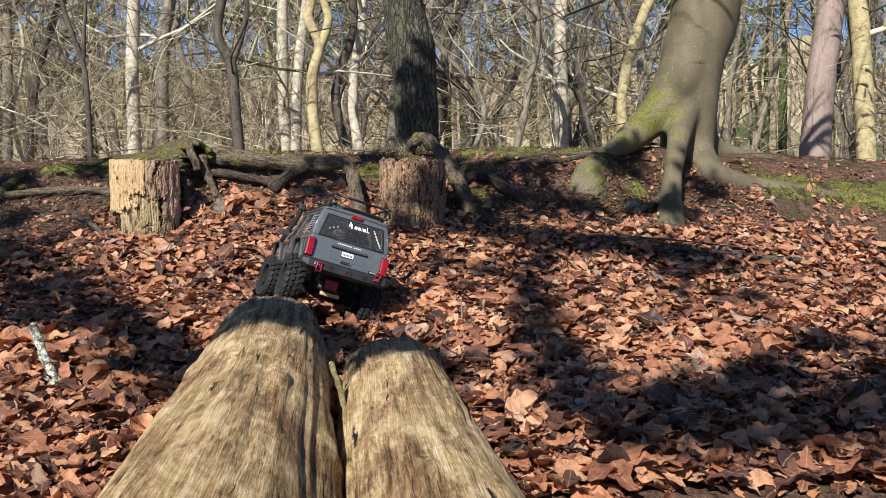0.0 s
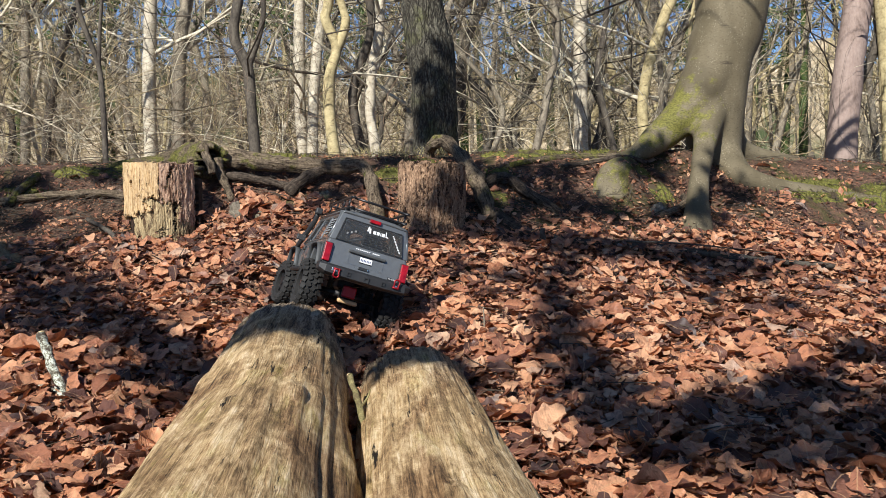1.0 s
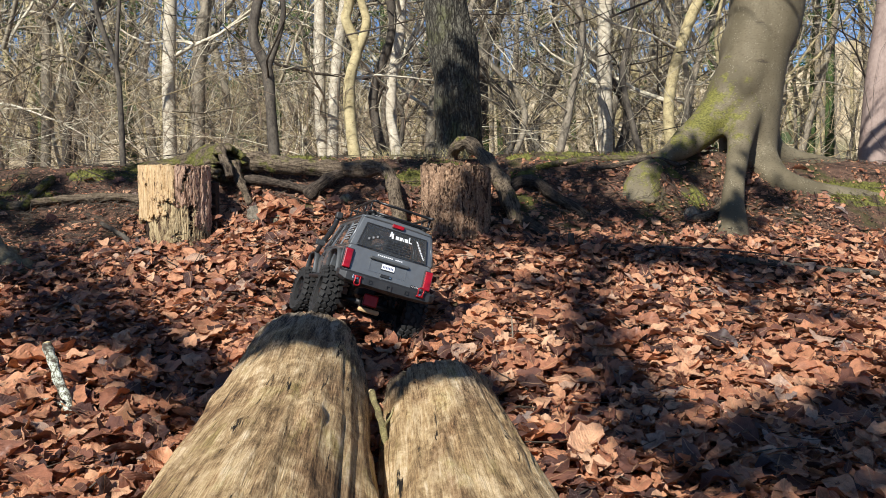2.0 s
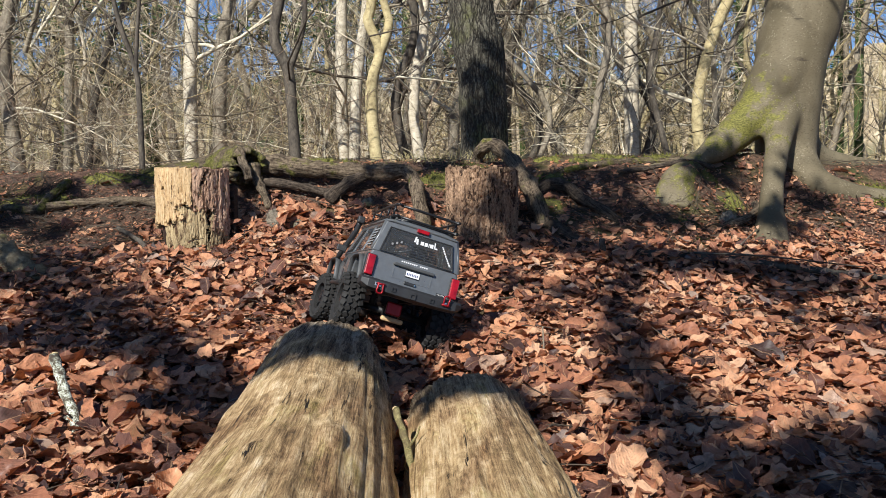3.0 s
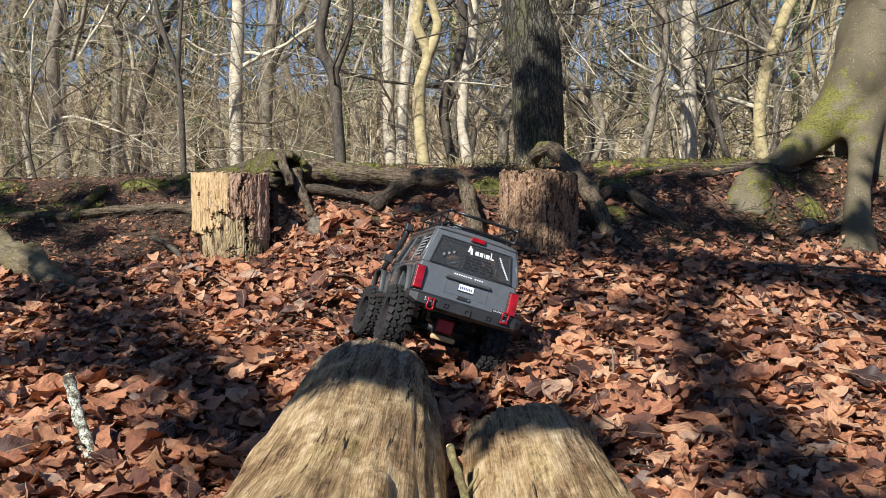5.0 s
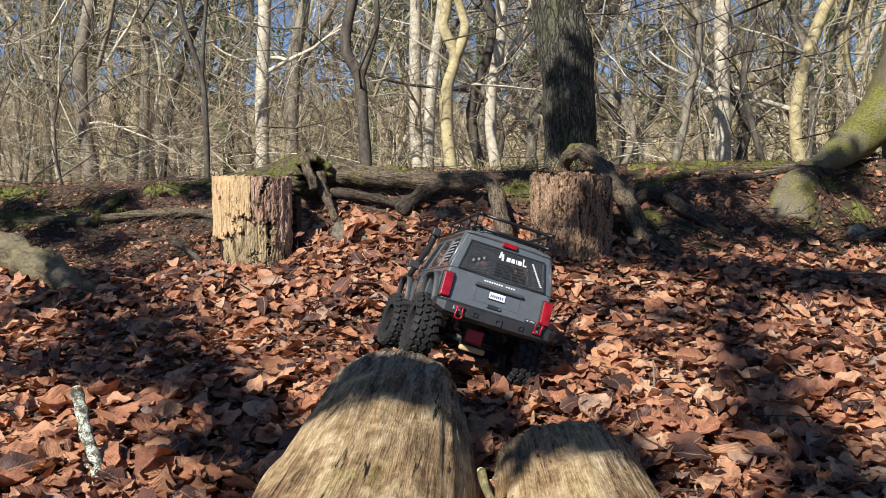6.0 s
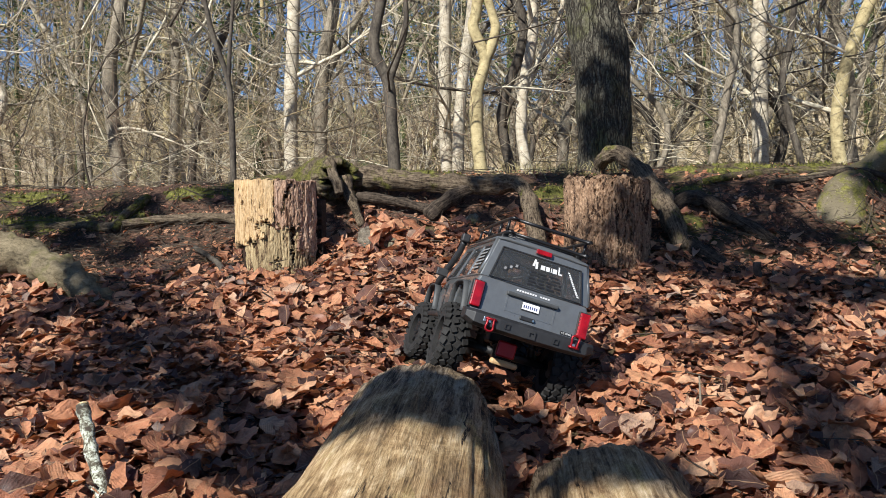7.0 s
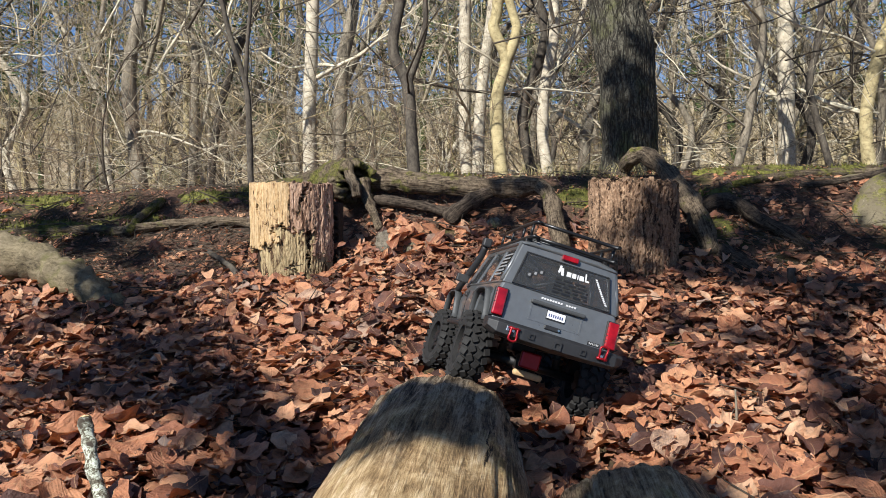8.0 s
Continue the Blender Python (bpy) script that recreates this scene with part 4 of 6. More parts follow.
# ---- roots on the bank ----
ROOTS = [
    ("torn root slab hanging from the hump", M_FIBRE, [(-0.531, 2.674, 0.528), (-0.515, 2.642, 0.495), (-0.499, 2.62, 0.471), (-0.490, 2.606, 0.436)], 0.015, 0.012),
    ("grey root hanging out of the hollow hump", M_FIBRE, [(-0.49, 2.69, 0.485), (-0.477, 2.668, 0.44), (-0.454, 2.625, 0.406), (-0.421, 2.572, 0.35)], 0.019, 0.010),
    ("long fibrous root running along the bank", M_FIBRE, [(-0.52, 2.75, 0.484), (-0.405, 2.722, 0.484), (-0.322, 2.705, 0.475), (-0.241, 2.695, 0.467), (-0.153, 2.675, 0.463), (-0.065, 2.655, 0.462), (0.0, 2.64, 0.462)], 0.033, 0.024),
    ("pale flaking root reaching down into the leaves", M_FIBRE, [(-0.05, 2.669, 0.462), (-0.002, 2.64, 0.464), (0.026, 2.587, 0.433), (0.040, 2.50, 0.375), (0.055, 2.41, 0.300), (0.066, 2.32, 0.225), (0.062, 2.24, 0.165), (0.045, 2.19, 0.125)], 0.022, 0.021),
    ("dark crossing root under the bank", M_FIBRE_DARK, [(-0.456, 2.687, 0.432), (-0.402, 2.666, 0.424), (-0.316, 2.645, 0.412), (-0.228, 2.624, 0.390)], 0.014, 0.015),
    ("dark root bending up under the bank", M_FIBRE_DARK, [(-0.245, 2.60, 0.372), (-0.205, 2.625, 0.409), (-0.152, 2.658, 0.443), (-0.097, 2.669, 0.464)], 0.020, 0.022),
    ("thick arched root below the oak", M_FIBRE, [(0.245, 2.89, 0.475), (0.252, 2.875, 0.521), (0.264, 2.816, 0.546), (0.296, 2.787, 0.553), (0.334, 2.754, 0.52), (0.36, 2.691, 0.48), (0.382, 2.606, 0.427), (0.402, 2.522, 0.367), (0.42, 2.47, 0.29)], 0.022, 0.026),
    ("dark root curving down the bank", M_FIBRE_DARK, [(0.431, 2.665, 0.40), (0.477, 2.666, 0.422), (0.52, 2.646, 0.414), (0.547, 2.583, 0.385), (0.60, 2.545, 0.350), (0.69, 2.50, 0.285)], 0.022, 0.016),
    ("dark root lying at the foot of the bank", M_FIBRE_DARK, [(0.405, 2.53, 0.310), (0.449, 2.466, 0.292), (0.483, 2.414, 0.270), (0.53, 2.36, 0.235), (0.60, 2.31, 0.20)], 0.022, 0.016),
    ("grey root lying on the mossy slope", M_FIBRE, [(-1.183, 2.629, 0.345), (-1.022, 2.648, 0.364), (-0.849, 2.649, 0.371), (-0.757, 2.630, 0.355)], 0.012, 0.015),
    ("dark root climbing the mossy slope", M_FIBRE_MOSS, [(-1.136, 2.607, 0.339), (-1.132, 2.662, 0.377), (-1.117, 2.714, 0.404), (-1.106, 2.769, 0.430)], 0.012, 0.014),
    ("low mossy root on the slope", M_FIBRE_MOSS, [(-1.686, 2.635, 0.324), (-1.345, 2.641, 0.345), (-1.242, 2.641, 0.347), (-1.149, 2.625, 0.339)], 0.012, 0.014),
    ("mossy root along the ridge", M_FIBRE_MOSS, [(1.0, 2.72, 0.50), (0.922, 2.763, 0.50), (0.739, 2.814, 0.497), (0.565, 2.761, 0.475), (0.469, 2.754, 0.440)], 0.014, 0.009),
    ("curved root below the leaning tree", M_FIBRE, [(0.924, 2.470, 0.268), (0.970, 2.469, 0.299), (1.025, 2.477, 0.315), (1.085, 2.513, 0.343), (1.096, 2.554, 0.365)], 0.012, 0.012),
    ("thin root over the mossy mound", M_FIBRE_DARK, [(0.70, 2.74, 0.462), (0.79, 2.70, 0.474), (0.877, 2.69, 0.492), (0.94, 2.67, 0.494), (1.0, 2.66, 0.475)], 0.007, 0.009),
]
for i, (label, bark, pts, r0, r1) in enumerate(ROOTS):
    g = Geo()
    line = bend(pts, 18)
    rr = taper(r0, r1, len(line))
    rr[0] *= 0.6
    rr[-1] *= 0.6
    rr = [r * (1 + 0.25 * noise.noise(Vector((k * 0.14, i * 5.1, 0)))) for k, r in enumerate(rr)]
    g.tube(line, rr, 36, rough=0.26, freq=24, phase=i * 3.7, ribs=0.13, uv=True)
    solid("tree_root", g, bark, label, "tree root", group="roots on the bank")


def hollow_hump():
    """A mossy old root hump, torn open at its end, dark and hollow inside."""
    line = bend([(-0.98, 2.87, 0.435), (-0.762, 2.851, 0.465), (-0.668, 2.812, 0.472), (-0.601, 2.772, 0.482), (-0.544, 2.723, 0.486), (-0.500, 2.675, 0.480)], 14)
    size = np.interp(np.linspace(0, 1, len(line)), [0, 0.35, 0.6, 0.8, 1.0], [0.020, 0.036, 0.052, 0.062, 0.058])
    n, g = 72, Geo()
    rings = [(k, 1.0) for k in range(len(line))] + [(k, 0.70 - 0.004 * (len(line) - k)) for k in range(len(line) - 1, len(line) - 26, -1)]
    run = 0.0
    for q, (k, share) in enumerate(rings):
        p = line[k]
        ahead = (line[min(k + 1, len(line) - 1)] - line[max(k - 1, 0)]).normalized()
        side = ahead.cross(Vector((0, 0, 1))).normalized()
        up = side.cross(ahead)
        run += 0.008
        for j in range(n):
            a = 2 * math.pi * j / n
            w = side * math.cos(a) + up * math.sin(a)
            strand = noise.fractal(Vector((math.cos(a) * 5, math.sin(a) * 5, k * 0.05)), 0.7, 2.1, 5)
            lump = noise.fractal((p + w * size[k]) * 16, 0.8, 2.1, 3)
            r = size[k] * share * (1 + 0.12 * strand + 0.14 * lump)
            torn = 0.0
            if k > len(line) - 12:
                torn = (k - len(line) + 12) / 12 * 0.045 * noise.fractal(Vector((math.cos(a) * 4, math.sin(a) * 4, 7)), 0.6, 2.2, 4)
            g.v.append(tuple(p + w * r + ahead * torn))
            g.uv.append((abs(j / n - 0.5) * 0.35, run))
    for q in range(len(rings) - 1):
        for j in range(n):
            a, b = q * n + j, q * n + (j + 1) % n
            g.f.append((a, b, b + n, a + n))
    g.f.append(tuple(range((len(rings) - 1) * n, len(rings) * n)))
    return solid("tree_root", g, M_FIBRE_MOSS, "mossy humped root with a hollow torn end", "tree root", group="roots on the bank")


hollow_hump()

# ---- the model car ----
M_PAINT = plain("grey_metallic_paint", (0.150, 0.157, 0.160), 0.32, 0.45, 0.10, 90, coat=0.6)
M_FLARE = plain("dull_grey_flare", (0.045, 0.047, 0.048), 0.6, 0.0, 0.15, 90)
M_BLACK = plain("black_plastic", (0.018, 0.018, 0.019), 0.48, 0.0, 0.25, 80)
M_RACK = plain("black_coated_tube", (0.012, 0.012, 0.013), 0.32, 0.2, 0.2, 80)
M_RUBBER = plain("dusty_rubber", (0.013, 0.012, 0.011), 0.9, 0.0, 0.6, 120, bumpy=0.4)
M_RIM = plain("black_rim", (0.02, 0.02, 0.021), 0.4, 0.3, 0.2, 80)
M_RED = plain("red_anodised_metal", (0.27, 0.006, 0.012), 0.35, 0.4, 0.15, 90)
M_REDLENS = plain("red_lamp_lens", (0.24, 0.004, 0.009), 0.16, 0.0, 0.45, 60, coat=0.4)
M_CHROME = plain("bright_metal", (0.55, 0.54, 0.52), 0.25, 1.0, 0.2, 120)
M_TAN = plain("tan_skid_block", (0.50, 0.33, 0.16), 0.7, 0.0, 0.15, 60)
M_WHITE = plain("white_print", (0.58, 0.58, 0.58), 0.6, 0.0, 0.08, 100)
M_GREYPRINT = plain("dark_print", (0.008, 0.008, 0.009), 0.5, 0.0, 0.2, 100)
M_PALEPRINT = plain("pale_print", (0.22, 0.22, 0.22), 0.6, 0.0, 0.2, 100)
M_BLUEPRINT = plain("blue_print", (0.045, 0.06, 0.16), 0.5, 0.0, 0.1, 100)
M_STEEL = plain("dark_steel", (0.045, 0.043, 0.042), 0.45, 0.7, 0.3, 90)
M_SEAL = plain("dark_seal", (0.01, 0.01, 0.011), 0.6)


def tinted_glass():
    m, t, b = shader("tinted_glass", 0.04)
    b.inputs["Base Color"].default_value = (0.36, 0.375, 0.39, 1)
    b.inputs["Transmission Weight"].default_value = 0.95
    b.inputs["IOR"].default_value = 1.35
    v = coords(t, (1, 1, 1))
    t.links.new(ramp(t, noise_tex(t, v, 45, 6, 0.7), [(0.45, (0.02,) * 3), (0.75, (0.16,) * 3)]), b.inputs["Roughness"])
    return m


M_GLASS = tinted_glass()



def piece(name, geo, material, parent, label="", smooth=False):
    """One mesh in its parent's own metres."""
    me = geo.mesh(name, smooth)
    me.materials.append(material)
    ob = new(name, me)
    ob.parent = parent
    return tagged(ob, label) if label else ob


def block(g, lo, hi, edge=0.001, turn=None):
    """A box with chamfered edges."""
    bm = bmesh.new()
    bmesh.ops.create_cube(bm, size=1)
    size = [h - l for l, h in zip(lo, hi)]
    mid = Vector([(h + l) / 2 for l, h in zip(lo, hi)])
    for v in bm.verts:
        v.co = Vector([c * s for c, s in zip(v.co, size)])
    if edge:
        bmesh.ops.bevel(bm, geom=list(bm.edges), offset=min(edge, 0.45 * min(size)), segments=2, affect="EDGES", profile=0.5)
    bm.verts.index_update()
    m = Matrix.Translation(mid) @ (turn or Matrix.Identity(4))
    g.add([tuple(m @ v.co) for v in bm.verts], [tuple(v.index for v in f.verts) for f in bm.faces])
    bm.free()
    return g


def patch_point(c, u, v):
    a, b, d, e = [Vector(q) for q in c]            # bottom start, bottom end, top end, top start
    return (a * (1 - u) + b * u) * (1 - v) + (e * (1 - u) + d * u) * v


def panel(c, holes, thick, us=(), vs=(), bulge=0.0):
    """A sheet over four corners, with openings through it."""
    us = sorted({0.0, 1.0, *us, *[h[0] for h in holes], *[h[1] for h in holes]})
    vs = sorted({0.0, 1.0, *vs, *[h[2] for h in holes], *[h[3] for h in holes]})
    nrm = (Vector(c[1]) - Vector(c[0])).cross(Vector(c[3]) - Vector(c[0])).normalized()
    g = Geo()
    nu, nv = len(us), len(vs)
    for layer in (0, 1):
        for v in vs:
            for u in us:
                p = patch_point(c, u, v) + nrm * (bulge * (1 - (2 * u - 1) ** 2) * (1 - 0.5 * v))
                g.v.append(tuple(p - nrm * thick * layer))

    def there(i, j):
        if not (0 <= i < nu - 1 and 0 <= j < nv - 1):
            return False
        uu, vv = (us[i] + us[i + 1]) / 2, (vs[j] + vs[j + 1]) / 2
        return not any(h[0] < uu < h[1] and h[2] < vv < h[3] for h in holes)
    k = nu * nv
    for j in range(nv - 1):
        for i in range(nu - 1):
            if not there(i, j):
                continue
            a, b, d, e = j * nu + i, j * nu + i + 1, (j + 1) * nu + i + 1, (j + 1) * nu + i
            g.f += [(a, b, d, e), (k + e, k + d, k + b, k + a)]
            for other, (p, q) in (((i, j - 1), (b, a)), ((i + 1, j), (d, b)), ((i, j + 1), (e, d)), ((i - 1, j), (a, e))):
                if not there(*other):
                    g.f.append((p, q, k + q, k + p))
    return g


def pane(c, hole, inset=0.0015):
    """A glass pane a little larger than its opening, set just inside it."""
    u0, u1, v0, v1 = hole
    q = [patch_point(c, u0 - 0.012, v0 - 0.02), patch_point(c, u1 + 0.012, v0 - 0.02), patch_point(c, u1 + 0.012, v1 + 0.02), patch_point(c, u0 - 0.012, v1 + 0.02)]
    nrm = (q[1] - q[0]).cross(q[3] - q[0]).normalized()
    return panel([p - nrm * inset for p in q], [], 0.0012)


def on_patch(c, u0, u1, v0, v1, lift=0.0006, thick=0.0004, slant=0.0):
    """A thin printed bar lying on a sheet."""
    q = [patch_point(c, u0, v0), patch_point(c, u1, v0), patch_point(c, u1 + slant, v1), patch_point(c, u0 + slant, v1)]
    nrm = (q[1] - q[0]).cross(q[3] - q[0]).normalized()
    return panel([p + nrm * lift for p in q], [], thick)


def marks(shapes, material, parent, label):
    """Printed marks: the first carries the label, the rest lie beside it."""
    first = piece("sticker", shapes[0], material, parent, label)
    for s in shapes[1:]:
        piece("sticker", s, material, parent)
    return first


def written(name, text, size, m, material, parent, label=""):
    """A line of raised print."""
    curve = bpy.data.curves.new(name, "FONT")
    curve.body, curve.size, curve.extrude, curve.align_x, curve.align_y = text, size, 0.0002, "CENTER", "CENTER"
    tmp = bpy.data.objects.new(name, curve)
    me = bpy.data.meshes.new_from_object(tmp)
    bpy.data.objects.remove(tmp)
    me.materials.append(material)
    ob = new(name, me)
    ob.parent, ob.matrix_basis = parent, m
    return tagged(ob, label) if label else ob


WHEELBASE, TYRE_R, TYRE_W, TRACK = 0.313, 0.0575, 0.042, 0.186
# heights in the car's own metres, above the foot of its tyres
Z_SILL, Z_BELT, Z_ROOF = 0.098, 0.163, 0.228


def lower_body():
    """Tub, hood and wings below the windows, with squared arches cut up into it."""
    g = Geo()
    ys = [-0.092, -0.088, -0.075] + [-0.068 + 0.012 * i for i in range(37)]
    rows = []
    for y in ys:
        z_top = Z_BELT if y < 0.245 else Z_BELT - 0.006 - (y - 0.245) * 0.08
        half = 0.0925 - max(0.0, y - 0.2) * 0.05 - (0.0035 if y < -0.09 else 0)
        low = Z_SILL
        for axle in (0.0, WHEELBASE):
            d = abs(y - axle)
            low = max(low, min(0.146, 0.146 - (d - 0.044) * 2.4)) if d < 0.066 else low
        rake = lambda z: (z - 0.11) * 0.20 * max(0.0, min(1.0, (-0.07 - y) / 0.02))
        prof = [(0, low), (half * 0.72, low), (half, low + 0.002), (half + 0.003, (low + z_top) / 2), (half, z_top - 0.012), (half - 0.004, z_top - 0.001), (half - 0.008, z_top), (0, z_top)]
        ring = [(x, y + rake(z), z) for x, z in prof] + [(-x, y + rake(z), z) for x, z in reversed(prof[1:-1])]
        rows.append(ring)
    n = len(rows[0])
    for r in rows:
        g.v += r
    for i in range(len(rows) - 1):
        for j in range(n):
            a, b = i * n + j, i * n + (j + 1) % n
            g.f.append((a, a + n, b + n, b))
    g.f.append(tuple(range(n)))
    g.f.append(tuple(range((len(rows) - 1) * n, len(rows) * n))[::-1])
    return g


def wheel(car, x, y, z, turn=0.0):
    out = 1 if x > 0 else -1
    hub = Geo()
    hub.tube([(-0.014, 0, 0), (0.014, 0, 0)], [0.016, 0.016], 16)
    w = piece("wheel", hub, M_STEEL, car)
    w.matrix_basis = pose(x, y, z, 0, 0, turn) @ (Matrix.Rotation(math.pi, 4, "Z") if out < 0 else Matrix.Identity(4))
    # tyre: a rounded band with blocky lugs
    g, n = Geo(), 56
    prof = [(-0.019, 0.031), (-0.0205, 0.040), (-0.019, 0.048), (-0.013, 0.0525), (0, 0.0535), (0.013, 0.0525), (0.019, 0.048), (0.0205, 0.040), (0.019, 0.031)]
    for i in range(n):
        a = 2 * math.pi * i / n
        g.v += [(px, pr * math.cos(a), pr * math.sin(a)) for px, pr in prof]
    k = len(prof)
    for i in range(n):
        for j in range(k):
            a, b = i * k + j, i * k + (j + 1) % k
            c, d = ((i + 1) % n) * k + (j + 1) % k, ((i + 1) % n) * k + j
            g.f.append((a, b, c, d))
    count = 24
    for i in range(count):
        for j, (px, wide, lift, lean) in enumerate(((-0.0165, 0.0095, 0.0505, 18), (-0.0055, 0.0085, 0.0538, -28), (0.0055, 0.0085, 0.0538, 28), (0.0165, 0.0095, 0.0505, -18))):
            a = 2 * math.pi * (i + (0.5 if j % 2 else 0.0)) / count
            m = Matrix.Rotation(a, 4, "X") @ Matrix.Translation((px, 0, lift)) @ Matrix.Rotation(radians(lean), 4, "Z")
            if j in (0, 3):
                m = m @ Matrix.Rotation(radians(-26 if j == 0 else 26), 4, "Y")
            h = Geo()
            block(h, (-wide / 2, -0.0048, -0.003), (wide / 2, 0.0048, 0.0036), 0.0)
            g.add([tuple(m @ Vector(v)) for v in h.v], h.f)
    piece("tyre", g, M_RUBBER, w, "black rubber tyre with chunky lugs")
    r = Geo()
    r.tube([(-0.017, 0, 0), (-0.016, 0, 0), (0.014, 0, 0), (0.0185, 0, 0)], [0.033, 0.0315, 0.0315, 0.0335], 32, cap=False)
    r.tube([(0.006, 0, 0), (0.009, 0, 0)], [0.031, 0.026], 32)
    r.tube([(0.008, 0, 0), (0.016, 0, 0)], [0.011, 0.009], 16)
    for i in range(8):
        a = 2 * math.pi * i / 8
        m = Matrix.Rotation(a, 4, "X")
        h = Geo()
        block(h, (0.008, -0.003, 0.009), (0.013, 0.003, 0.030), 0.001)
        r.add([tuple(m @ Vector(v)) for v in h.v], h.f)
    piece("rim", r, M_RIM, w, "black spoked rim")
    return w


def shackle(car, x, flipped):
    s = -1 if flipped else 1
    tab = Geo()
    block(tab, (x - 0.011, -0.136, 0.094), (x + 0.003, -0.126, 0.102), 0.001)
    holder = piece("shackle_mount", tab, M_CHROME, car, "bright metal shackle mount")
    g = Geo()
    z = 0.098
    line = [(x - 0.0045, -0.139, z + 0.004 * s), (x - 0.005, -0.140, z - 0.006 * s), (x - 0.0056, -0.140, z - 0.009 * s), (x - 0.005, -0.140, z - 0.0135 * s), (x, -0.140, z - 0.0155 * s), (x + 0.005, -0.140, z - 0.0135 * s), (x + 0.0056, -0.140, z - 0.009 * s), (x + 0.005, -0.140, z - 0.006 * s), (x + 0.0045, -0.139, z + 0.004 * s)]
    g.tube(bend(line, 4), [0.0017] * (8 * 4 + 1), 10)
    g.tube([(x - 0.008, -0.139, z + 0.002 * s), (x + 0.008, -0.139, z + 0.002 * s)], [0.0018, 0.0018], 10)
    piece("shackle", g, M_RED, holder, "red bow shackle", True)


def model_car(m):
    car = thing("model_car", (0, 0, 0), "grey metallic scale-model off-road car with black roof rack and red lamps", "model car")
    car.matrix_basis = m
    body = piece("body", lower_body(), M_PAINT, car, "grey metallic painted body")
    bevel = body.modifiers.new("soft", "BEVEL")
    bevel.width, bevel.segments, bevel.limit_method = 0.002, 2, "ANGLE"
    yr, yt = -0.0815, -0.068                       # rear edge at the belt and at the roof
    xb, xt, yf, yft = 0.0895, 0.0735, 0.258, 0.205
    rear = [(-xb, yr, Z_BELT), (xb, yr, Z_BELT), (xt, yt, Z_ROOF), (-xt, yt, Z_ROOF)]
    hole = (0.085, 0.915, 0.06, 0.80)
    gate_frame = piece("tailgate_frame", panel(rear, [hole], 0.006, us=(0.3, 0.5, 0.7), bulge=0.004), M_PAINT, car)
    soft = gate_frame.modifiers.new("soft", "BEVEL")
    soft.width, soft.segments, soft.limit_method = 0.0022, 3, "ANGLE"
    rear_out = [tuple(patch_point(rear, *uv)) for uv in ((hole[0] - 0.012, hole[2] - 0.02), (hole[1] + 0.012, hole[2] - 0.02), (hole[1] + 0.012, hole[3] + 0.02), (hole[0] - 0.012, hole[3] + 0.02))]
    rear_out = [(x, y - 0.0052, z) for x, y, z in rear_out]
    piece("window_seal", panel(rear_out, [(0.014, 0.986, 0.025, 0.972)], 0.004), M_SEAL, car)
    glass_c = [(x, y + 0.001, z) for x, y, z in rear_out]
    rear_glass = piece("rear_window", panel(glass_c, [], 0.0012), M_GLASS, car, "dark tinted rear window with pale stickers")
    rear_glass.visible_shadow = False
    for s in (-1, 1):
        c = [(s * xb, yr, Z_BELT), (s * xb, yf, Z_BELT), (s * xt, yft, Z_ROOF), (s * xt, yt, Z_ROOF)]
        if s < 0:
            c = [c[1], c[0], c[3], c[2]]
        holes = [(0.06, 0.30, 0.06, 0.86), (0.335, 0.62, 0.06, 0.86), (0.65, 0.955, 0.06, 0.86)]
        if s > 0:
            holes = [(1 - b, 1 - a, v0, v1) for a, b, v0, v1 in holes]
        side = piece("side_frame", panel(c, holes, 0.004), M_PAINT, car)
        soft = side.modifiers.new("soft", "BEVEL")
        soft.width, soft.segments, soft.limit_method = 0.0015, 3, "ANGLE"
        gutter = Geo()
        gutter.tube([(s * (xb + 0.0005), yr + 0.004, Z_BELT + 0.002), (s * (xb + xt) / 2, (yr + yt) / 2 + 0.003, (Z_BELT + Z_ROOF) / 2), (s * (xt + 0.0005), yt + 0.004, Z_ROOF - 0.001), (s * (xt + 0.0005), yft, Z_ROOF + 0.0005)], [0.0032, 0.0034, 0.0034, 0.003], 12)
        piece("corner_pillar", gutter, M_PAINT, car, "rounded grey corner pillar", True)
        for h in holes:
            q = piece("side_window", pane(c, h), M_GLASS, car, "dark tinted side window")
            q.visible_shadow = False
        u0, u1 = (holes[2][0], holes[2][1])
        a = u0 + (u1 - u0) * 0.18
        marks([on_patch(c, a, a + (u1 - u0) * (0.62 - 0.07 * (k % 3)), 0.70 - 0.10 * k, 0.745 - 0.10 * k, 0.0004) for k in range(6)], M_GREYPRINT if s > 0 else M_PALEPRINT, car, "printed line on the side window")
        # door lines, handles, sill tube, mirror
        for yy in (0.075, 0.165):
            door = Geo()
            block(door, (s * 0.0945 - 0.0012, yy - 0.0007, Z_SILL + 0.004), (s * 0.0945 + 0.0014, yy + 0.0007, Z_BELT - 0.012), 0.0)
            piece("door_gap", door, M_SEAL, car)
        for yy in (0.095, 0.183):
            hnd = Geo()
            block(hnd, (s * 0.0955 - 0.002, yy - 0.010, Z_BELT - 0.021), (s * 0.0955 + 0.0022, yy + 0.010, Z_BELT - 0.015), 0.001)
            piece("door_handle", hnd, M_BLACK, car)
        sl = Geo()
        sl.tube([(s * 0.085, 0.066, 0.096), (s * 0.103, 0.076, 0.093), (s * 0.103, 0.235, 0.093), (s * 0.085, 0.247, 0.096)], [0.005] * 4, 10)
        piece("rock_slider", sl, M_BLACK, car, "black side step tube")
        mir = Geo()
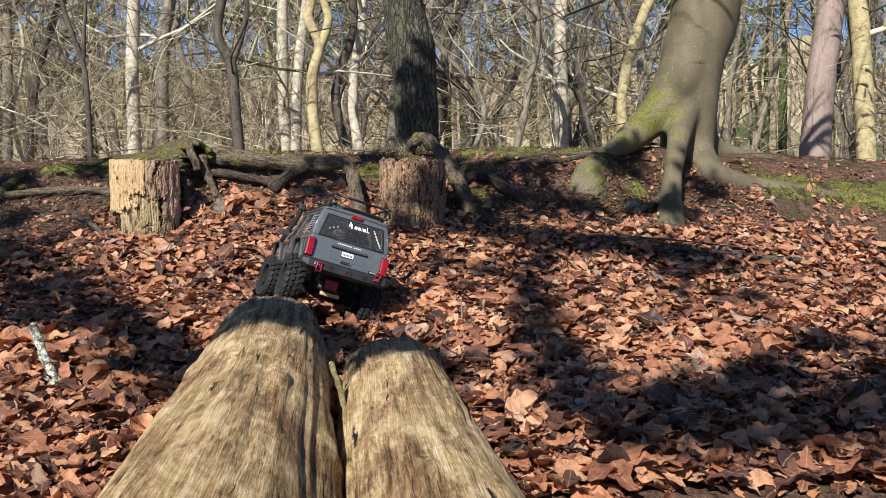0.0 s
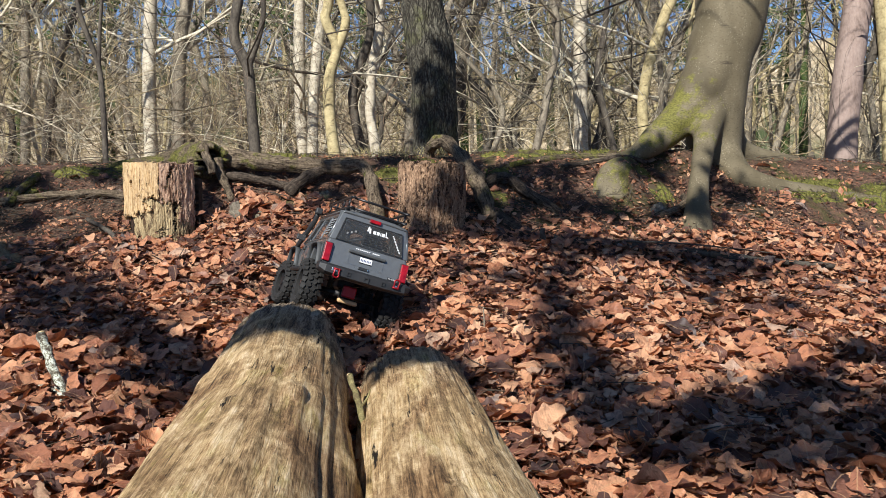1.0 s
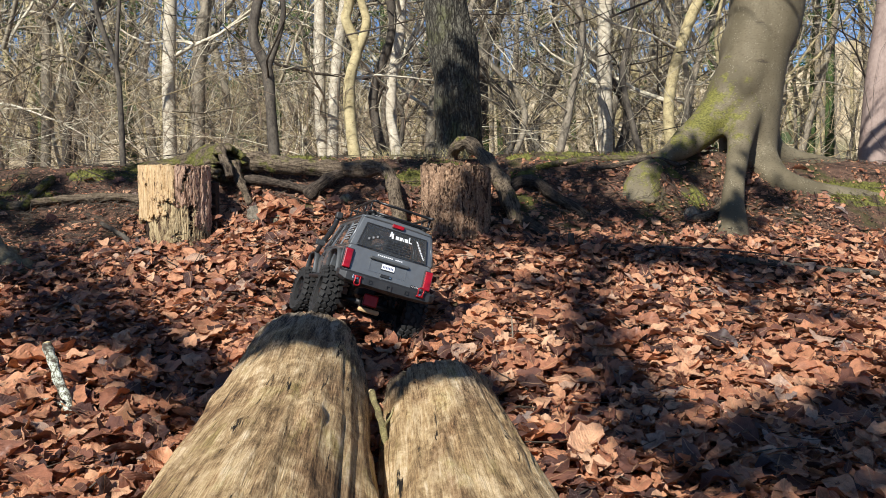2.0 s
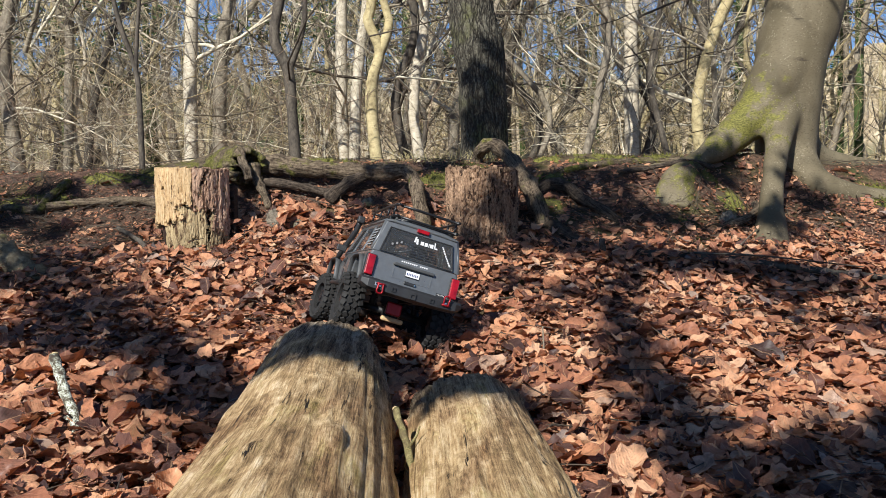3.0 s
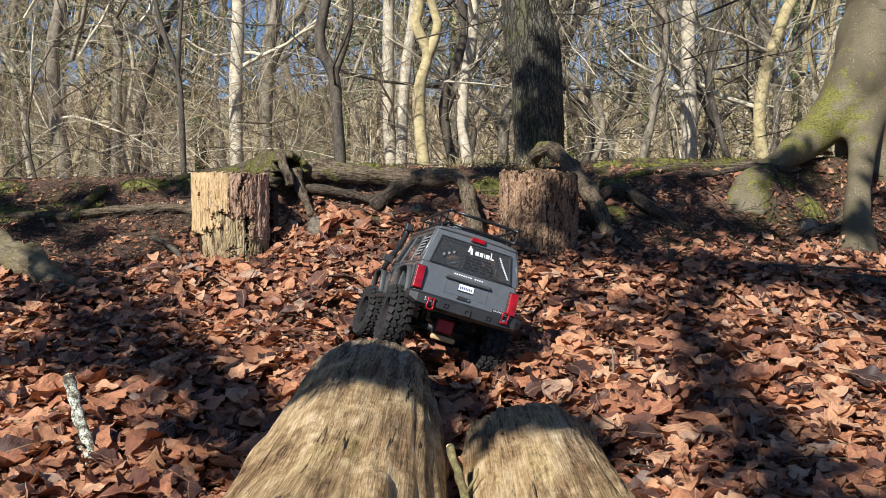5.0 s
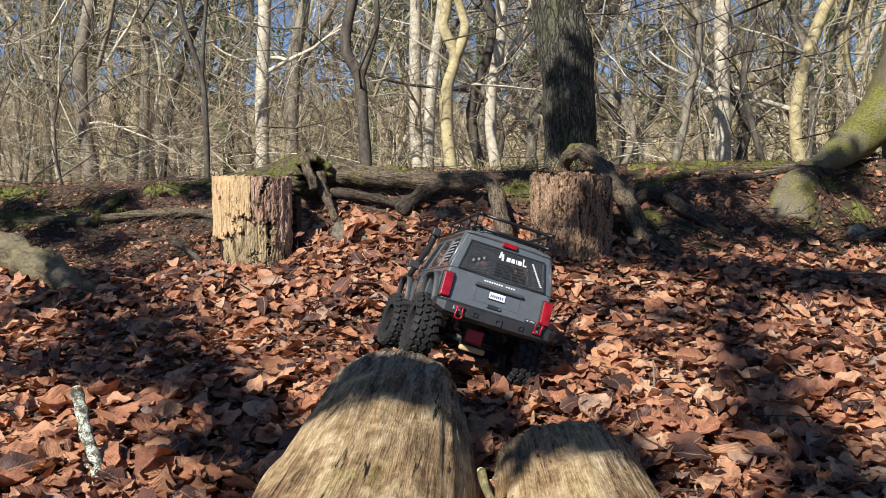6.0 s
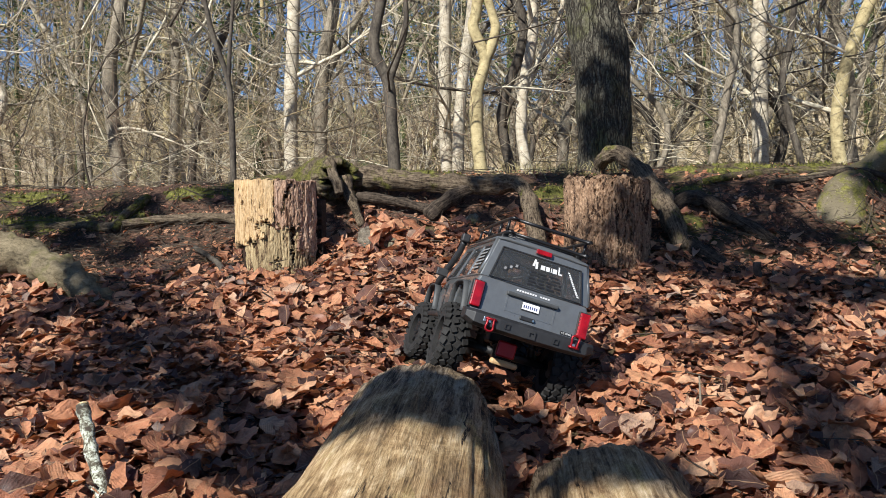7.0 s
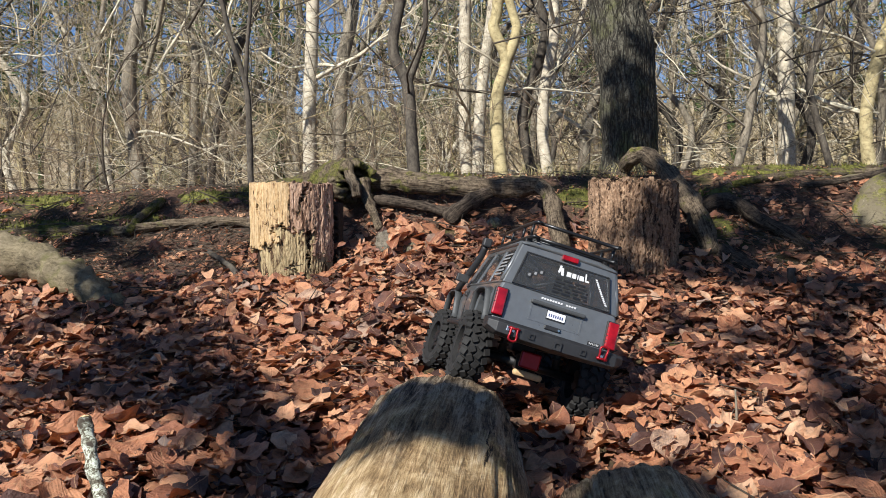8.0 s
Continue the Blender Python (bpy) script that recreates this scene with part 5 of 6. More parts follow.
        block(mir, (s * 0.094 if s > 0 else s * 0.116, 0.214, Z_BELT + 0.002), (s * 0.116 if s > 0 else s * 0.094, 0.224, Z_BELT + 0.016), 0.002)
        piece("mirror", mir, M_BLACK, car)
        lamp = Geo()
        block(lamp, (min(s * 0.0785, s * 0.0945), -0.0945, 0.112), (max(s * 0.0785, s * 0.0945), -0.074, 0.152), 0.002, Matrix.Rotation(radians(-9), 4, "X"))
        tl = piece("tail_lamp", lamp, M_REDLENS, car, "glossy red tail lamp")
        for zr, tall in ((0.1315, 0.0012), (0.1220, 0.0005), (0.1265, 0.0005), (0.1370, 0.0005), (0.1420, 0.0005), (0.1465, 0.0005)):
            rib = Geo()
            shift = -0.0943 + (zr - 0.132) * 0.155
            block(rib, (min(s * 0.078, s * 0.095), shift, zr), (max(s * 0.078, s * 0.095), shift + 0.015, zr + tall), 0.0)
            piece("lamp_rib", rib, M_SEAL, tl)
        rim = Geo()
        block(rim, (min(s * 0.0765, s * 0.0960), -0.0895, 0.1100), (max(s * 0.0765, s * 0.0960), -0.078, 0.1540), 0.0015, Matrix.Rotation(radians(-9), 4, "X"))
        piece("lamp_surround", rim, M_SEAL, tl, "dark lamp surround")
        for axle in (0.0, WHEELBASE):
            fl = Geo()
            path = [(s * 0.097, axle - 0.068, 0.102), (s * 0.099, axle - 0.060, 0.128), (s * 0.100, axle - 0.044, 0.148), (s * 0.100, axle, 0.1515), (s * 0.100, axle + 0.044, 0.148), (s * 0.099, axle + 0.060, 0.128), (s * 0.097, axle + 0.068, 0.102)]
            line = bend(path, 3)
            fv, n = [], len(line)
            for p in line:
                o = Vector((0, p.y - axle, p.z - 0.08)).normalized()
                fv += [tuple(p + o * 0.002 + Vector((-s * 0.008, 0, 0))), tuple(p + o * 0.0012 + Vector((s * 0.003, 0, 0))), tuple(p - o * 0.0014 + Vector((s * 0.0042, 0, 0))), tuple(p - o * 0.002), tuple(p - o * 0.002 + Vector((-s * 0.008, 0, 0)))]
            ff = [(i * 5 + j, i * 5 + (j + 1) % 5, (i + 1) * 5 + (j + 1) % 5, (i + 1) * 5 + j) for i in range(n - 1) for j in range(5)]
            fl.add(fv, ff + [tuple(range(5)), tuple(range((n - 1) * 5, n * 5))[::-1]])
            piece("fender_flare", fl, M_FLARE, car, "grey fender flare", True)
            # black block added in the arch to stand in for deep shade
            arch_dark = Geo()
            block(arch_dark, (min(s * 0.062, s * 0.089), axle - 0.058, 0.136), (max(s * 0.062, s * 0.089), axle + 0.058, 0.148), 0.002)
            piece("arch_shade_block", arch_dark, M_BLACK, car)
    shield = [(-xb + 0.002, yf, Z_BELT - 0.002), (xb - 0.002, yf, Z_BELT - 0.002), (xt, yft, Z_ROOF), (-xt, yft, Z_ROOF)]
    shield = [shield[1], shield[0], shield[3], shield[2]]
    piece("windscreen_frame", panel(shield, [(0.07, 0.93, 0.06, 0.9)], 0.004), M_PAINT, car)
    ws = piece("windscreen", pane(shield, (0.07, 0.93, 0.06, 0.9)), M_GLASS, car, "dark tinted windscreen")
    ws.visible_shadow = False
    # roof, gently crowned
    g = Geo()
    ys = [yt - 0.003, yt, yt + 0.02, 0.07, 0.16, yft, yft + 0.006]
    xs = [-xt - 0.001, -xt + 0.004, -0.045, 0, 0.045, xt - 0.004, xt + 0.001]
    for y in ys:
        for x in xs:
            drop = 0.006 * (abs(x) / xt) ** 4 + (0.003 if y in (ys[0], ys[-1]) else 0)
            g.v.append((x, y, Z_ROOF + 0.0075 - drop))
    for j in range(len(ys) - 1):
        for i in range(6):
            a = j * 7 + i
            g.f.append((a, a + 1, a + 8, a + 7))
    k = len(g.v)
    g.v += [(x, y, Z_ROOF - 0.002) for x, y, z in g.v[:k]]
    g.f += [tuple(i + k for i in f[::-1]) for f in g.f]
    edge = list(range(7)) + [7 * j + 6 for j in range(1, len(ys))] + [7 * (len(ys) - 1) + i for i in range(5, -1, -1)] + [7 * j for j in range(len(ys) - 2, 0, -1)]
    for a, b in zip(edge, edge[1:] + edge[:1]):
        g.f.append((b, a, a + k, b + k))
    piece("roof", g, M_PAINT, car, "", True)
    g = Geo()
    block(g, (-0.0125, -0.0775, Z_ROOF - 0.008), (0.0125, -0.069, Z_ROOF - 0.0005), 0.0012, Matrix.Rotation(radians(-12), 4, "X"))
    piece("brake_lamp", g, M_REDLENS, car, "small red high brake lamp")
    # tailgate: swage lip, plate, latch, badge
    tail_y = lambda z: -0.092 + (z - 0.11) * 0.20
    g = Geo()
    block(g, (-0.042, tail_y(0.149) - 0.007, 0.1455), (0.042, tail_y(0.149) + 0.003, 0.1515), 0.0022)
    piece("tailgate_lip", g, M_FLARE, car, "dark grey lip over the number plate")
    g = panel([(-0.040, tail_y(0.121) - 0.0006, 0.121), (0.040, tail_y(0.121) - 0.0006, 0.121), (0.040, tail_y(0.146) - 0.0006, 0.146), (-0.040, tail_y(0.146) - 0.0006, 0.146)], [(0.03, 0.97, 0.09, 1.0)], 0.0016)
    piece("plate_recess_edge", g, M_PAINT, car)
    plate = [(-0.0138, tail_y(0.131) - 0.0022, 0.1310), (0.0138, tail_y(0.131) - 0.0022, 0.1310), (0.0138, tail_y(0.144) - 0.0022, 0.1420), (-0.0138, tail_y(0.144) - 0.0022, 0.1420)]
    frame_g = panel([(x * 1.06, y + 0.0012, z + (0.001 if z > 0.135 else -0.0022)) for x, y, z in plate], [], 0.001)
    fr = piece("plate_frame", frame_g, M_BLACK, car)
    piece("number_plate", panel(plate, [], 0.0008), M_WHITE, fr, "white number plate with blue marks")
    for k in range(7):
        u = 0.08 + 0.122 * k
        piece("plate_mark", on_patch(plate, u, u + 0.062, 0.24, 0.62, 0.0004), M_BLUEPRINT, fr)
    g = Geo()
    block(g, (-0.0135, tail_y(0.118) - 0.003, 0.1145), (0.0105, tail_y(0.118) + 0.002, 0.1205), 0.0012)
    latch = piece("tailgate_latch", g, M_BLACK, car, "black tailgate latch")
    g = Geo()
    g.tube([(0.008, tail_y(0.118) - 0.0042, 0.1175), (0.008, tail_y(0.118), 0.1175)], [0.0017, 0.0017], 12)
    piece("lock", g, M_CHROME, latch)
    badge = [(0.054, tail_y(0.112) - 0.0012, 0.1115), (0.0725, tail_y(0.112) - 0.0012, 0.1115), (0.0725, tail_y(0.117) - 0.0012, 0.1165), (0.054, tail_y(0.117) - 0.0012, 0.1165)]
    bd = piece("badge", panel(badge, [], 0.0008), M_SEAL, car, "black badge with white lettering")
    written("lettering", "4.0 LITRE", 0.0040, pose(0.06325, tail_y(0.114) - 0.0015, 0.1139, 90), M_WHITE, bd)
    gate = [(-0.09, tail_y(0.11) - 0.0004, 0.11), (0.09, tail_y(0.11) - 0.0004, 0.11), (0.09, tail_y(0.163) - 0.0004, 0.163), (-0.09, tail_y(0.163) - 0.0004, 0.163)]
    for k in range(13):
        if k != 8:
            u = 0.345 + 0.0235 * k
            piece("name_mark", on_patch(gate, u, u + 0.017, 0.855, 0.905, 0.0009, slant=0.003), M_WHITE, car)
    # stickers on the rear window
    logo = [on_patch(glass_c, u, u + w, lo, hi, 0.0006) for u, w, lo, hi in [(0.50, 0.050, 0.64, 0.78), (0.562, 0.045, 0.64, 0.78), (0.622, 0.012, 0.64, 0.78), (0.645, 0.05, 0.64, 0.78), (0.710, 0.016, 0.64, 0.88), (0.728, 0.03, 0.64, 0.69)]]
    logo += [on_patch(glass_c, 0.40, 0.425, 0.68, 0.90, 0.0006, slant=0.01), on_patch(glass_c, 0.44, 0.47, 0.62, 0.84, 0.0006, slant=-0.012)]
    marks(logo, M_WHITE, rear_glass, "white sticker of plain shapes")
    marks([on_patch(glass_c, 0.835 + 0.010 * k, 0.858 + 0.010 * k, 0.778 - 0.058 * k, 0.82 - 0.058 * k, 0.0006, slant=-0.008) for k in range(12)], M_WHITE, rear_glass, "slanting row of white marks")
    for k in range(3):
        sq = piece("sticker", on_patch(glass_c, 0.10 + 0.055 * k, 0.150 + 0.055 * k, 0.28 + 0.08 * k, 0.44 + 0.08 * k, 0.0006), M_SEAL, rear_glass, "dark square sticker with a pale mark")
        piece("sticker", on_patch(glass_c, 0.111 + 0.055 * k, 0.137 + 0.055 * k, 0.32 + 0.08 * k, 0.40 + 0.08 * k, 0.0012), M_PALEPRINT, rear_glass)
    rr, bars = random.Random(3), []
    for row in range(5):
        u = 0.395
        while u < 0.74:
            w = rr.uniform(0.05, 0.12)
            bars.append(on_patch(glass_c, u, min(0.76, u + w), 0.08 + 0.10 * row, 0.135 + 0.10 * row, 0.0006))
            u += w + 0.03
    marks(bars, M_GREYPRINT, rear_glass, "block of dark printed marks")
    # bumper with hitch and shackles
    g = Geo()
    prof = [(-0.122, 0.086), (-0.134, 0.090), (-0.134, 0.104), (-0.128, 0.1085), (-0.090, 0.1085), (-0.090, 0.086)]
    stations = [(-0.101, 0.010), (-0.088, 0.0), (-0.05, -0.003), (0.0, -0.004), (0.05, -0.003), (0.088, 0.0), (0.101, 0.010)]
    for x, cut in stations:
        for y, z in prof:
            g.v.append((x, y + (cut if y < -0.1 else 0) , z + (cut * 0.6 if z < 0.095 else 0)))
    for i in range(len(stations) - 1):
        for j in range(6):
            a, b = i * 6 + j, i * 6 + (j + 1) % 6
            g.f.append((a, b, b + 6, a + 6))
    g.f += [tuple(range(6))[::-1], tuple(range(36, 42))]
    bumper = piece("bumper", g, M_BLACK, car, "black steel-style rear bumper")
    bv = bumper.modifiers.new("soft", "BEVEL")
    bv.width, bv.segments, bv.limit_method = 0.0008, 2, "ANGLE"
    hitch = [(-0.006, -0.1405, 0.0885), (0.006, -0.1405, 0.0885), (0.006, -0.1405, 0.1005), (-0.006, -0.1405, 0.1005)]
    piece("hitch", panel(hitch, [(0.24, 0.76, 0.24, 0.76)], 0.008), M_BLACK, bumper)
    for s in (-1, 1):
        sl = [(s * 0.038 - 0.004, -0.1395, 0.0925), (s * 0.038 + 0.004, -0.1395, 0.0925), (s * 0.038 + 0.004, -0.1395, 0.1005), (s * 0.038 - 0.004, -0.1395, 0.1005)]
        piece("slot", panel(sl, [(0.2, 0.8, 0.2, 0.8)], 0.004), M_SEAL, bumper)
    shackle(car, -0.064, False)
    shackle(car, 0.066, True)
    # roof rack
    zr, x0, ya, yb = Z_ROOF + 0.012, 0.064, -0.072, 0.175
    loop = lambda x, a, b, z, r=0.010: bend([(-x + r, a, z), (x - r, a, z), (x, a + r, z), (x, b - r, z), (x - r, b, z), (-x + r, b, z), (-x, b - r, z), (-x, a + r, z), (-x + r, a, z)], 3)
    for label, z, rad in (("rack_base", zr, 0.0028), ("rack_rail", zr + 0.022, 0.0028)):
        g = Geo()
        line = loop(x0, ya, yb, z)
        g.tube(line, [rad] * len(line), 10)
        piece(label, g, M_RACK, car, "", True)
    for x, y in [(-x0, ya + 0.012), (x0, ya + 0.012), (-x0, 0.0), (x0, 0.0), (-x0, 0.08), (x0, 0.08), (-x0, yb - 0.012), (x0, yb - 0.012), (-0.03, yb), (0.03, yb)]:
        g = Geo()
        g.tube([(x, y, zr), (x, y, zr + 0.022)], [0.0022, 0.0022], 8)
        piece("rack_post", g, M_RACK, car, "", True)
    for k in range(14):
        y = ya + 0.012 + k * (yb - ya - 0.024) / 13
        g = Geo()
        g.tube([(-x0, y, zr), (x0, y, zr)], [0.0013, 0.0013], 6)
        piece("rack_slat", g, M_RACK, car, "", True)
    for x, y in [(-0.062, -0.045), (0.062, -0.045), (-0.062, 0.06), (0.062, 0.06), (-0.062, 0.155), (0.062, 0.155)]:
        g = Geo()
        block(g, (x - 0.005, y - 0.004, Z_ROOF + 0.001), (x + 0.005, y + 0.004, zr + 0.001), 0.001)
        piece("rack_foot", g, M_RACK, car)
    # snorkel up the pillar
    g = Geo()
    g.tube(bend([(-0.098, 0.285, 0.152), (-0.098, 0.262, 0.164), (-0.086, 0.222, 0.212), (-0.083, 0.208, 0.238)], 5), [0.006] * 16, 10)
    sn = piece("snorkel", g, M_BLACK, car, "black snorkel pipe", True)
    g = Geo()
    block(g, (-0.091, 0.196, 0.236), (-0.075, 0.216, 0.252), 0.003)
    piece("snorkel_head", g, M_BLACK, sn)
    # seats and cage inside
    for x in (-0.036, 0.036):
        g = Geo()
        block(g, (x - 0.022, 0.085, 0.150), (x + 0.022, 0.135, 0.170), 0.005)
        block(g, (x - 0.022, 0.078, 0.165), (x + 0.022, 0.092, 0.208), 0.005)
        piece("seat", g, M_BLACK, car)
    g = Geo()
    for x in (-0.055, 0.055):
        g.tube([(x, -0.05, 0.165), (x, -0.02, 0.216), (x, 0.15, 0.218)], [0.003] * 3, 8)
    g.tube([(-0.055, -0.02, 0.216), (0.055, -0.02, 0.216)], [0.003, 0.003], 8)
    g.tube([(-0.055, -0.02, 0.216), (0.045, -0.045, 0.168)], [0.003, 0.003], 8)
    g.tube([(0.055, -0.02, 0.216), (-0.045, -0.045, 0.168)], [0.003, 0.003], 8)
    piece("roll_cage", g, M_RACK, car, "", True)
    # chassis and axles
    # black slab added under the body, in place of the deep shade there
    g = Geo()
    block(g, (-0.062, -0.085, 0.099), (0.062, 0.36, 0.112), 0.003)
    piece("floor_pan", g, M_BLACK, car)
    g = Geo()
    block(g, (-0.02, 0.05, 0.072), (0.02, 0.26, 0.098), 0.004)
    piece("gearbox_skid", g, M_BLACK, car)
    g = Geo()
    g.tube([(-0.004, 0.03, 0.062), (-0.002, 0.15, 0.082)], [0.005, 0.005], 10)
    piece("drive_shaft", g, M_STEEL, car, "", True)
    for x in (-0.034, 0.034):
        g = Geo()
        block(g, (x - 0.004, -0.085, 0.085), (x + 0.004, 0.37, 0.100), 0.001)
        piece("chassis_rail", g, M_STEEL, car)
    for y in (0.0, WHEELBASE):
        g = Geo()
        g.tube([(-0.075, y, TYRE_R), (0.075, y, TYRE_R)], [0.007, 0.007], 12)
        g.tube([(-0.004, y - 0.02, TYRE_R), (-0.004, y - 0.01, TYRE_R), (-0.004, y + 0.02, TYRE_R), (-0.004, y + 0.045, TYRE_R + 0.008)], [0.015, 0.019, 0.016, 0.008], 14)
        axle = piece("axle", g, M_STEEL, car, "", True)
        for x in (-0.045, 0.045):
            h = Geo()
            h.tube([(x, y + 0.004, TYRE_R + 0.004), (x * 0.9, y + 0.012, 0.135)], [0.006, 0.006], 10)
            for q in range(7):
                z = TYRE_R + 0.02 + q * 0.008
                h.tube([(x * (1 - 0.013 * q), y + 0.005 + 0.001 * q, z), (x * (1 - 0.013 * q), y + 0.005 + 0.001 * q, z + 0.003)], [0.0095, 0.0095], 12)
            piece("shock_absorber", h, M_STEEL, axle, "", True)
    g = Geo()
    block(g, (-0.019, -0.030, 0.052), (0.012, -0.018, 0.078), 0.003)
    dif = piece("diff_cover", g, M_RED, car, "red axle cover")
    g = Geo()
    block(g, (-0.026, -0.036, 0.038), (0.020, -0.024, 0.048), 0.004)
    piece("skid_block", g, M_TAN, dif, "tan block under the axle")
    for x in (-0.026, 0.026):
        g = Geo()
        g.tube([(x, 0.01, 0.05), (x * 0.8, 0.13, 0.085)], [0.0035, 0.0035], 8)
        piece("link_rod", g, M_STEEL, car, "", True)
    for x in (-TRACK / 2, TRACK / 2):
        wheel(car, x, 0.0, TYRE_R)
        wheel(car, x, WHEELBASE, TYRE_R, 8.0)
    return car


model_car(pose(-0.044, 1.678, 0.106, -7.3, 18.2, 11.0) @ Matrix.Scale(1.05, 4))


# ---- unseen trees added behind the walk, whose boughs shade the clearing in patches ----
SHADE = [
    [(0.56, 2.15, 0, .07), (0.535, 2.00, 0, .075), (0.515, 1.84, 0, .075), (0.49, 1.68, 0, .075), (0.475, 1.53, 0, .08), (0.47, 1.39, 0, .085), (0.47, 1.26, 0, .09), (0.48, 1.13, 0, .09), (0.51, 0.96, .03, .09), (0.64, 0.94, .03, .09), (0.77, 0.95, .03, .09), (0.90, 0.96, .03, .09), (0.58, 1.05, .03, .09), (0.71, 1.05, .03, .09), (0.84, 1.06, .03, .09), (0.98, 1.08, .03, .09), (0.66, 1.14, .03, .09), (0.79, 1.15, .03, .09), (0.88, 1.26, .03, .09), (1.10, 1.42, .03, .09), (1.08, 1.18, .03, .09), (.06, 1.26, .10, .06), (.11, 1.27, .10, .065), (.16, 1.25, .08, .06), (.11, 1.36, .08, .07)],
    [(.30, 2.16, 0, .05), (.42, 2.10, 0, .05), (.98, 2.06, 0, .05), (.93, 1.88, 0, .05), (.36, 1.98, 0, .04), (1.08, 1.80, 0, .06), (.36, 2.42, 0, .09), (.50, 2.36, 0, .10), (.65, 2.30, 0, .10), (.80, 2.25, 0, .10), (.95, 2.23, 0, .10), (1.1, 2.15, 0, .11), (.20, 2.36, .02, .07), (.30, 2.36, .14, .06), (.28, 3.05, .12, .10), (.29, 3.05, .28, .08), (.32, 3.05, .42, .05), (1.0, 2.65, .05, .09), (.93, 2.60, .10, .06), (1.13, 2.42, .06, .08), (1.30, 2.60, .02, .08)],
    [(-.50, 2.66, .02, .04), (-.10, 2.62, .0, .07), (-.02, 2.66, .04, .06), (.5, 2.66, .04, .11), (.65, 2.68, .04, .11), (.37, 2.72, .05, .09), (.10, 2.80, .03, .10), (-1.12, 2.74, 0, .09), (-.88, 2.80, 0, .08), (.85, 2.47, 0, .07), (1.02, 2.50, 0, .06), (.56, 2.54, 0, .10), (.72, 2.54, 0, .10), (.45, 2.52, 0, .08), (-1.22, 2.60, 0, .10), (-1.38, 2.70, 0, .1), (-1.05, 2.52, 0, .07)],
    [(-1.0, 2.28, 0, .07), (-.87, 2.21, 0, .08), (-1.0, 2.16, 0, .08), (-.85, 2.05, 0, .08), (-.73, 2.05, 0, .09), (-.72, 1.97, 0, .09), (-.80, 1.86, 0, .08), (-.74, 1.76, 0, .08), (-.66, 1.68, 0, .06), (-.86, 1.70, 0, .05), (-.63, 1.86, 0, .09), (-.55, 1.75, 0, .09), (-.48, 1.66, 0, .09), (-.41, 1.56, 0, .09), (-.35, 1.48, 0, .085), (-.31, 1.40, 0, .08), (-.28, 1.32, 0, .07), (-.24, 1.36, .10, .08), (-.16, 1.42, .13, .085), (-.10, 1.42, .13, .085), (-.05, 1.42, .11, .07), (-.17, 1.33, .12, .08), (-.10, 1.32, .12, .08)],
]


def shade_tree(x, y, height, targets, seed):
    rng = random.Random(seed)
    z = terrain(x, y)
    root = thing("unseen_shade_tree", (x, y, z), "unseen added tree whose boughs cast patches of shade on the clearing", "tree", "evergreens at the clearing")
    g = Geo()
    line = bend([(x, y, z - 0.1), (x + 0.05, y, z + 1.2), (x - 0.04, y + 0.05, z + 2.6), (x, y, height)], 6)
    g.tube(line, taper(0.11, 0.02, len(line)), 14, rough=0.15, freq=5, phase=seed)
    part("trunk", g, M_GREY, root)
    for tx, ty, up, r in targets:
        far = rng.uniform(2.7, 3.6)
        # each clump hangs up-sun of its target, so its shade lands there
        c = Vector((tx, ty, terrain(tx, ty) + up)) - SUN_WAY * far
        b = Geo()
        fork = min(line, key=lambda p: abs(p.z - c.z + 0.5))
        b.tube(bend([fork, (fork + c) / 2 + Vector((0, 0, 0.1)), c], 4), taper(0.0032, 0.0014, 9), 6)
        bough = part("bough", b, M_GREY, root)
        n = Geo()
        for k in range(int(3.7 * math.pi * r * r / 0.0011)):
            o = c + Vector((rng.gauss(0, 1), rng.gauss(0, 1), rng.gauss(0, 0.7))) * r * 0.42
            w = Vector((rng.uniform(-1, 1), rng.uniform(-1, 1), rng.uniform(-0.6, 0.6))).normalized()
            s = w.cross(Vector((rng.uniform(-1, 1), rng.uniform(-1, 1), 1))).normalized() * 0.018
            n.add([tuple(o), tuple(o + w * 0.03 + s), tuple(o + w * 0.065), tuple(o + w * 0.03 - s)], [(0, 1, 2, 3)])
        me = n.mesh("foliage")
        me.materials.append(M_NEEDLE)
        fo = new("foliage", me)
        fo.parent = bough
    return root


shade_tree(0.9, -1.4, 4.6, SHADE[0], 1)
shade_tree(2.0, -0.8, 4.8, SHADE[1], 2)
shade_tree(-3.6, -0.5, 4.6, SHADE[2], 3)
shade_tree(-3.1, -1.7, 4.4, SHADE[3], 4)


# ---- small things on the floor of the wood ----
def branch(name, label, pts, r0, r1, material, cut=None, category="branch", twigs=()):
    g = Geo()
    line = bend(pts, 10)
    g.tube(line, taper(r0, r1, len(line)), 12, rough=0.45, freq=70, phase=r0 * 900)
    for tw, tr in twigs:
        tl = bend(tw, 4)
        g.tube(tl, taper(tr, tr * 0.4, len(tl)), 6)
    ob = solid(name, g, material, label, category)
    if cut:
        d = (line[-1] - line[-2]).normalized()
        c = Geo()
        c.tube([line[-1] - d * 0.001, line[-1] + d * 0.0015], [r1 * 0.96, r1 * 0.9], 10)
        piece("cut_end", c, M_CUT, ob, "pale cut end")
    return ob


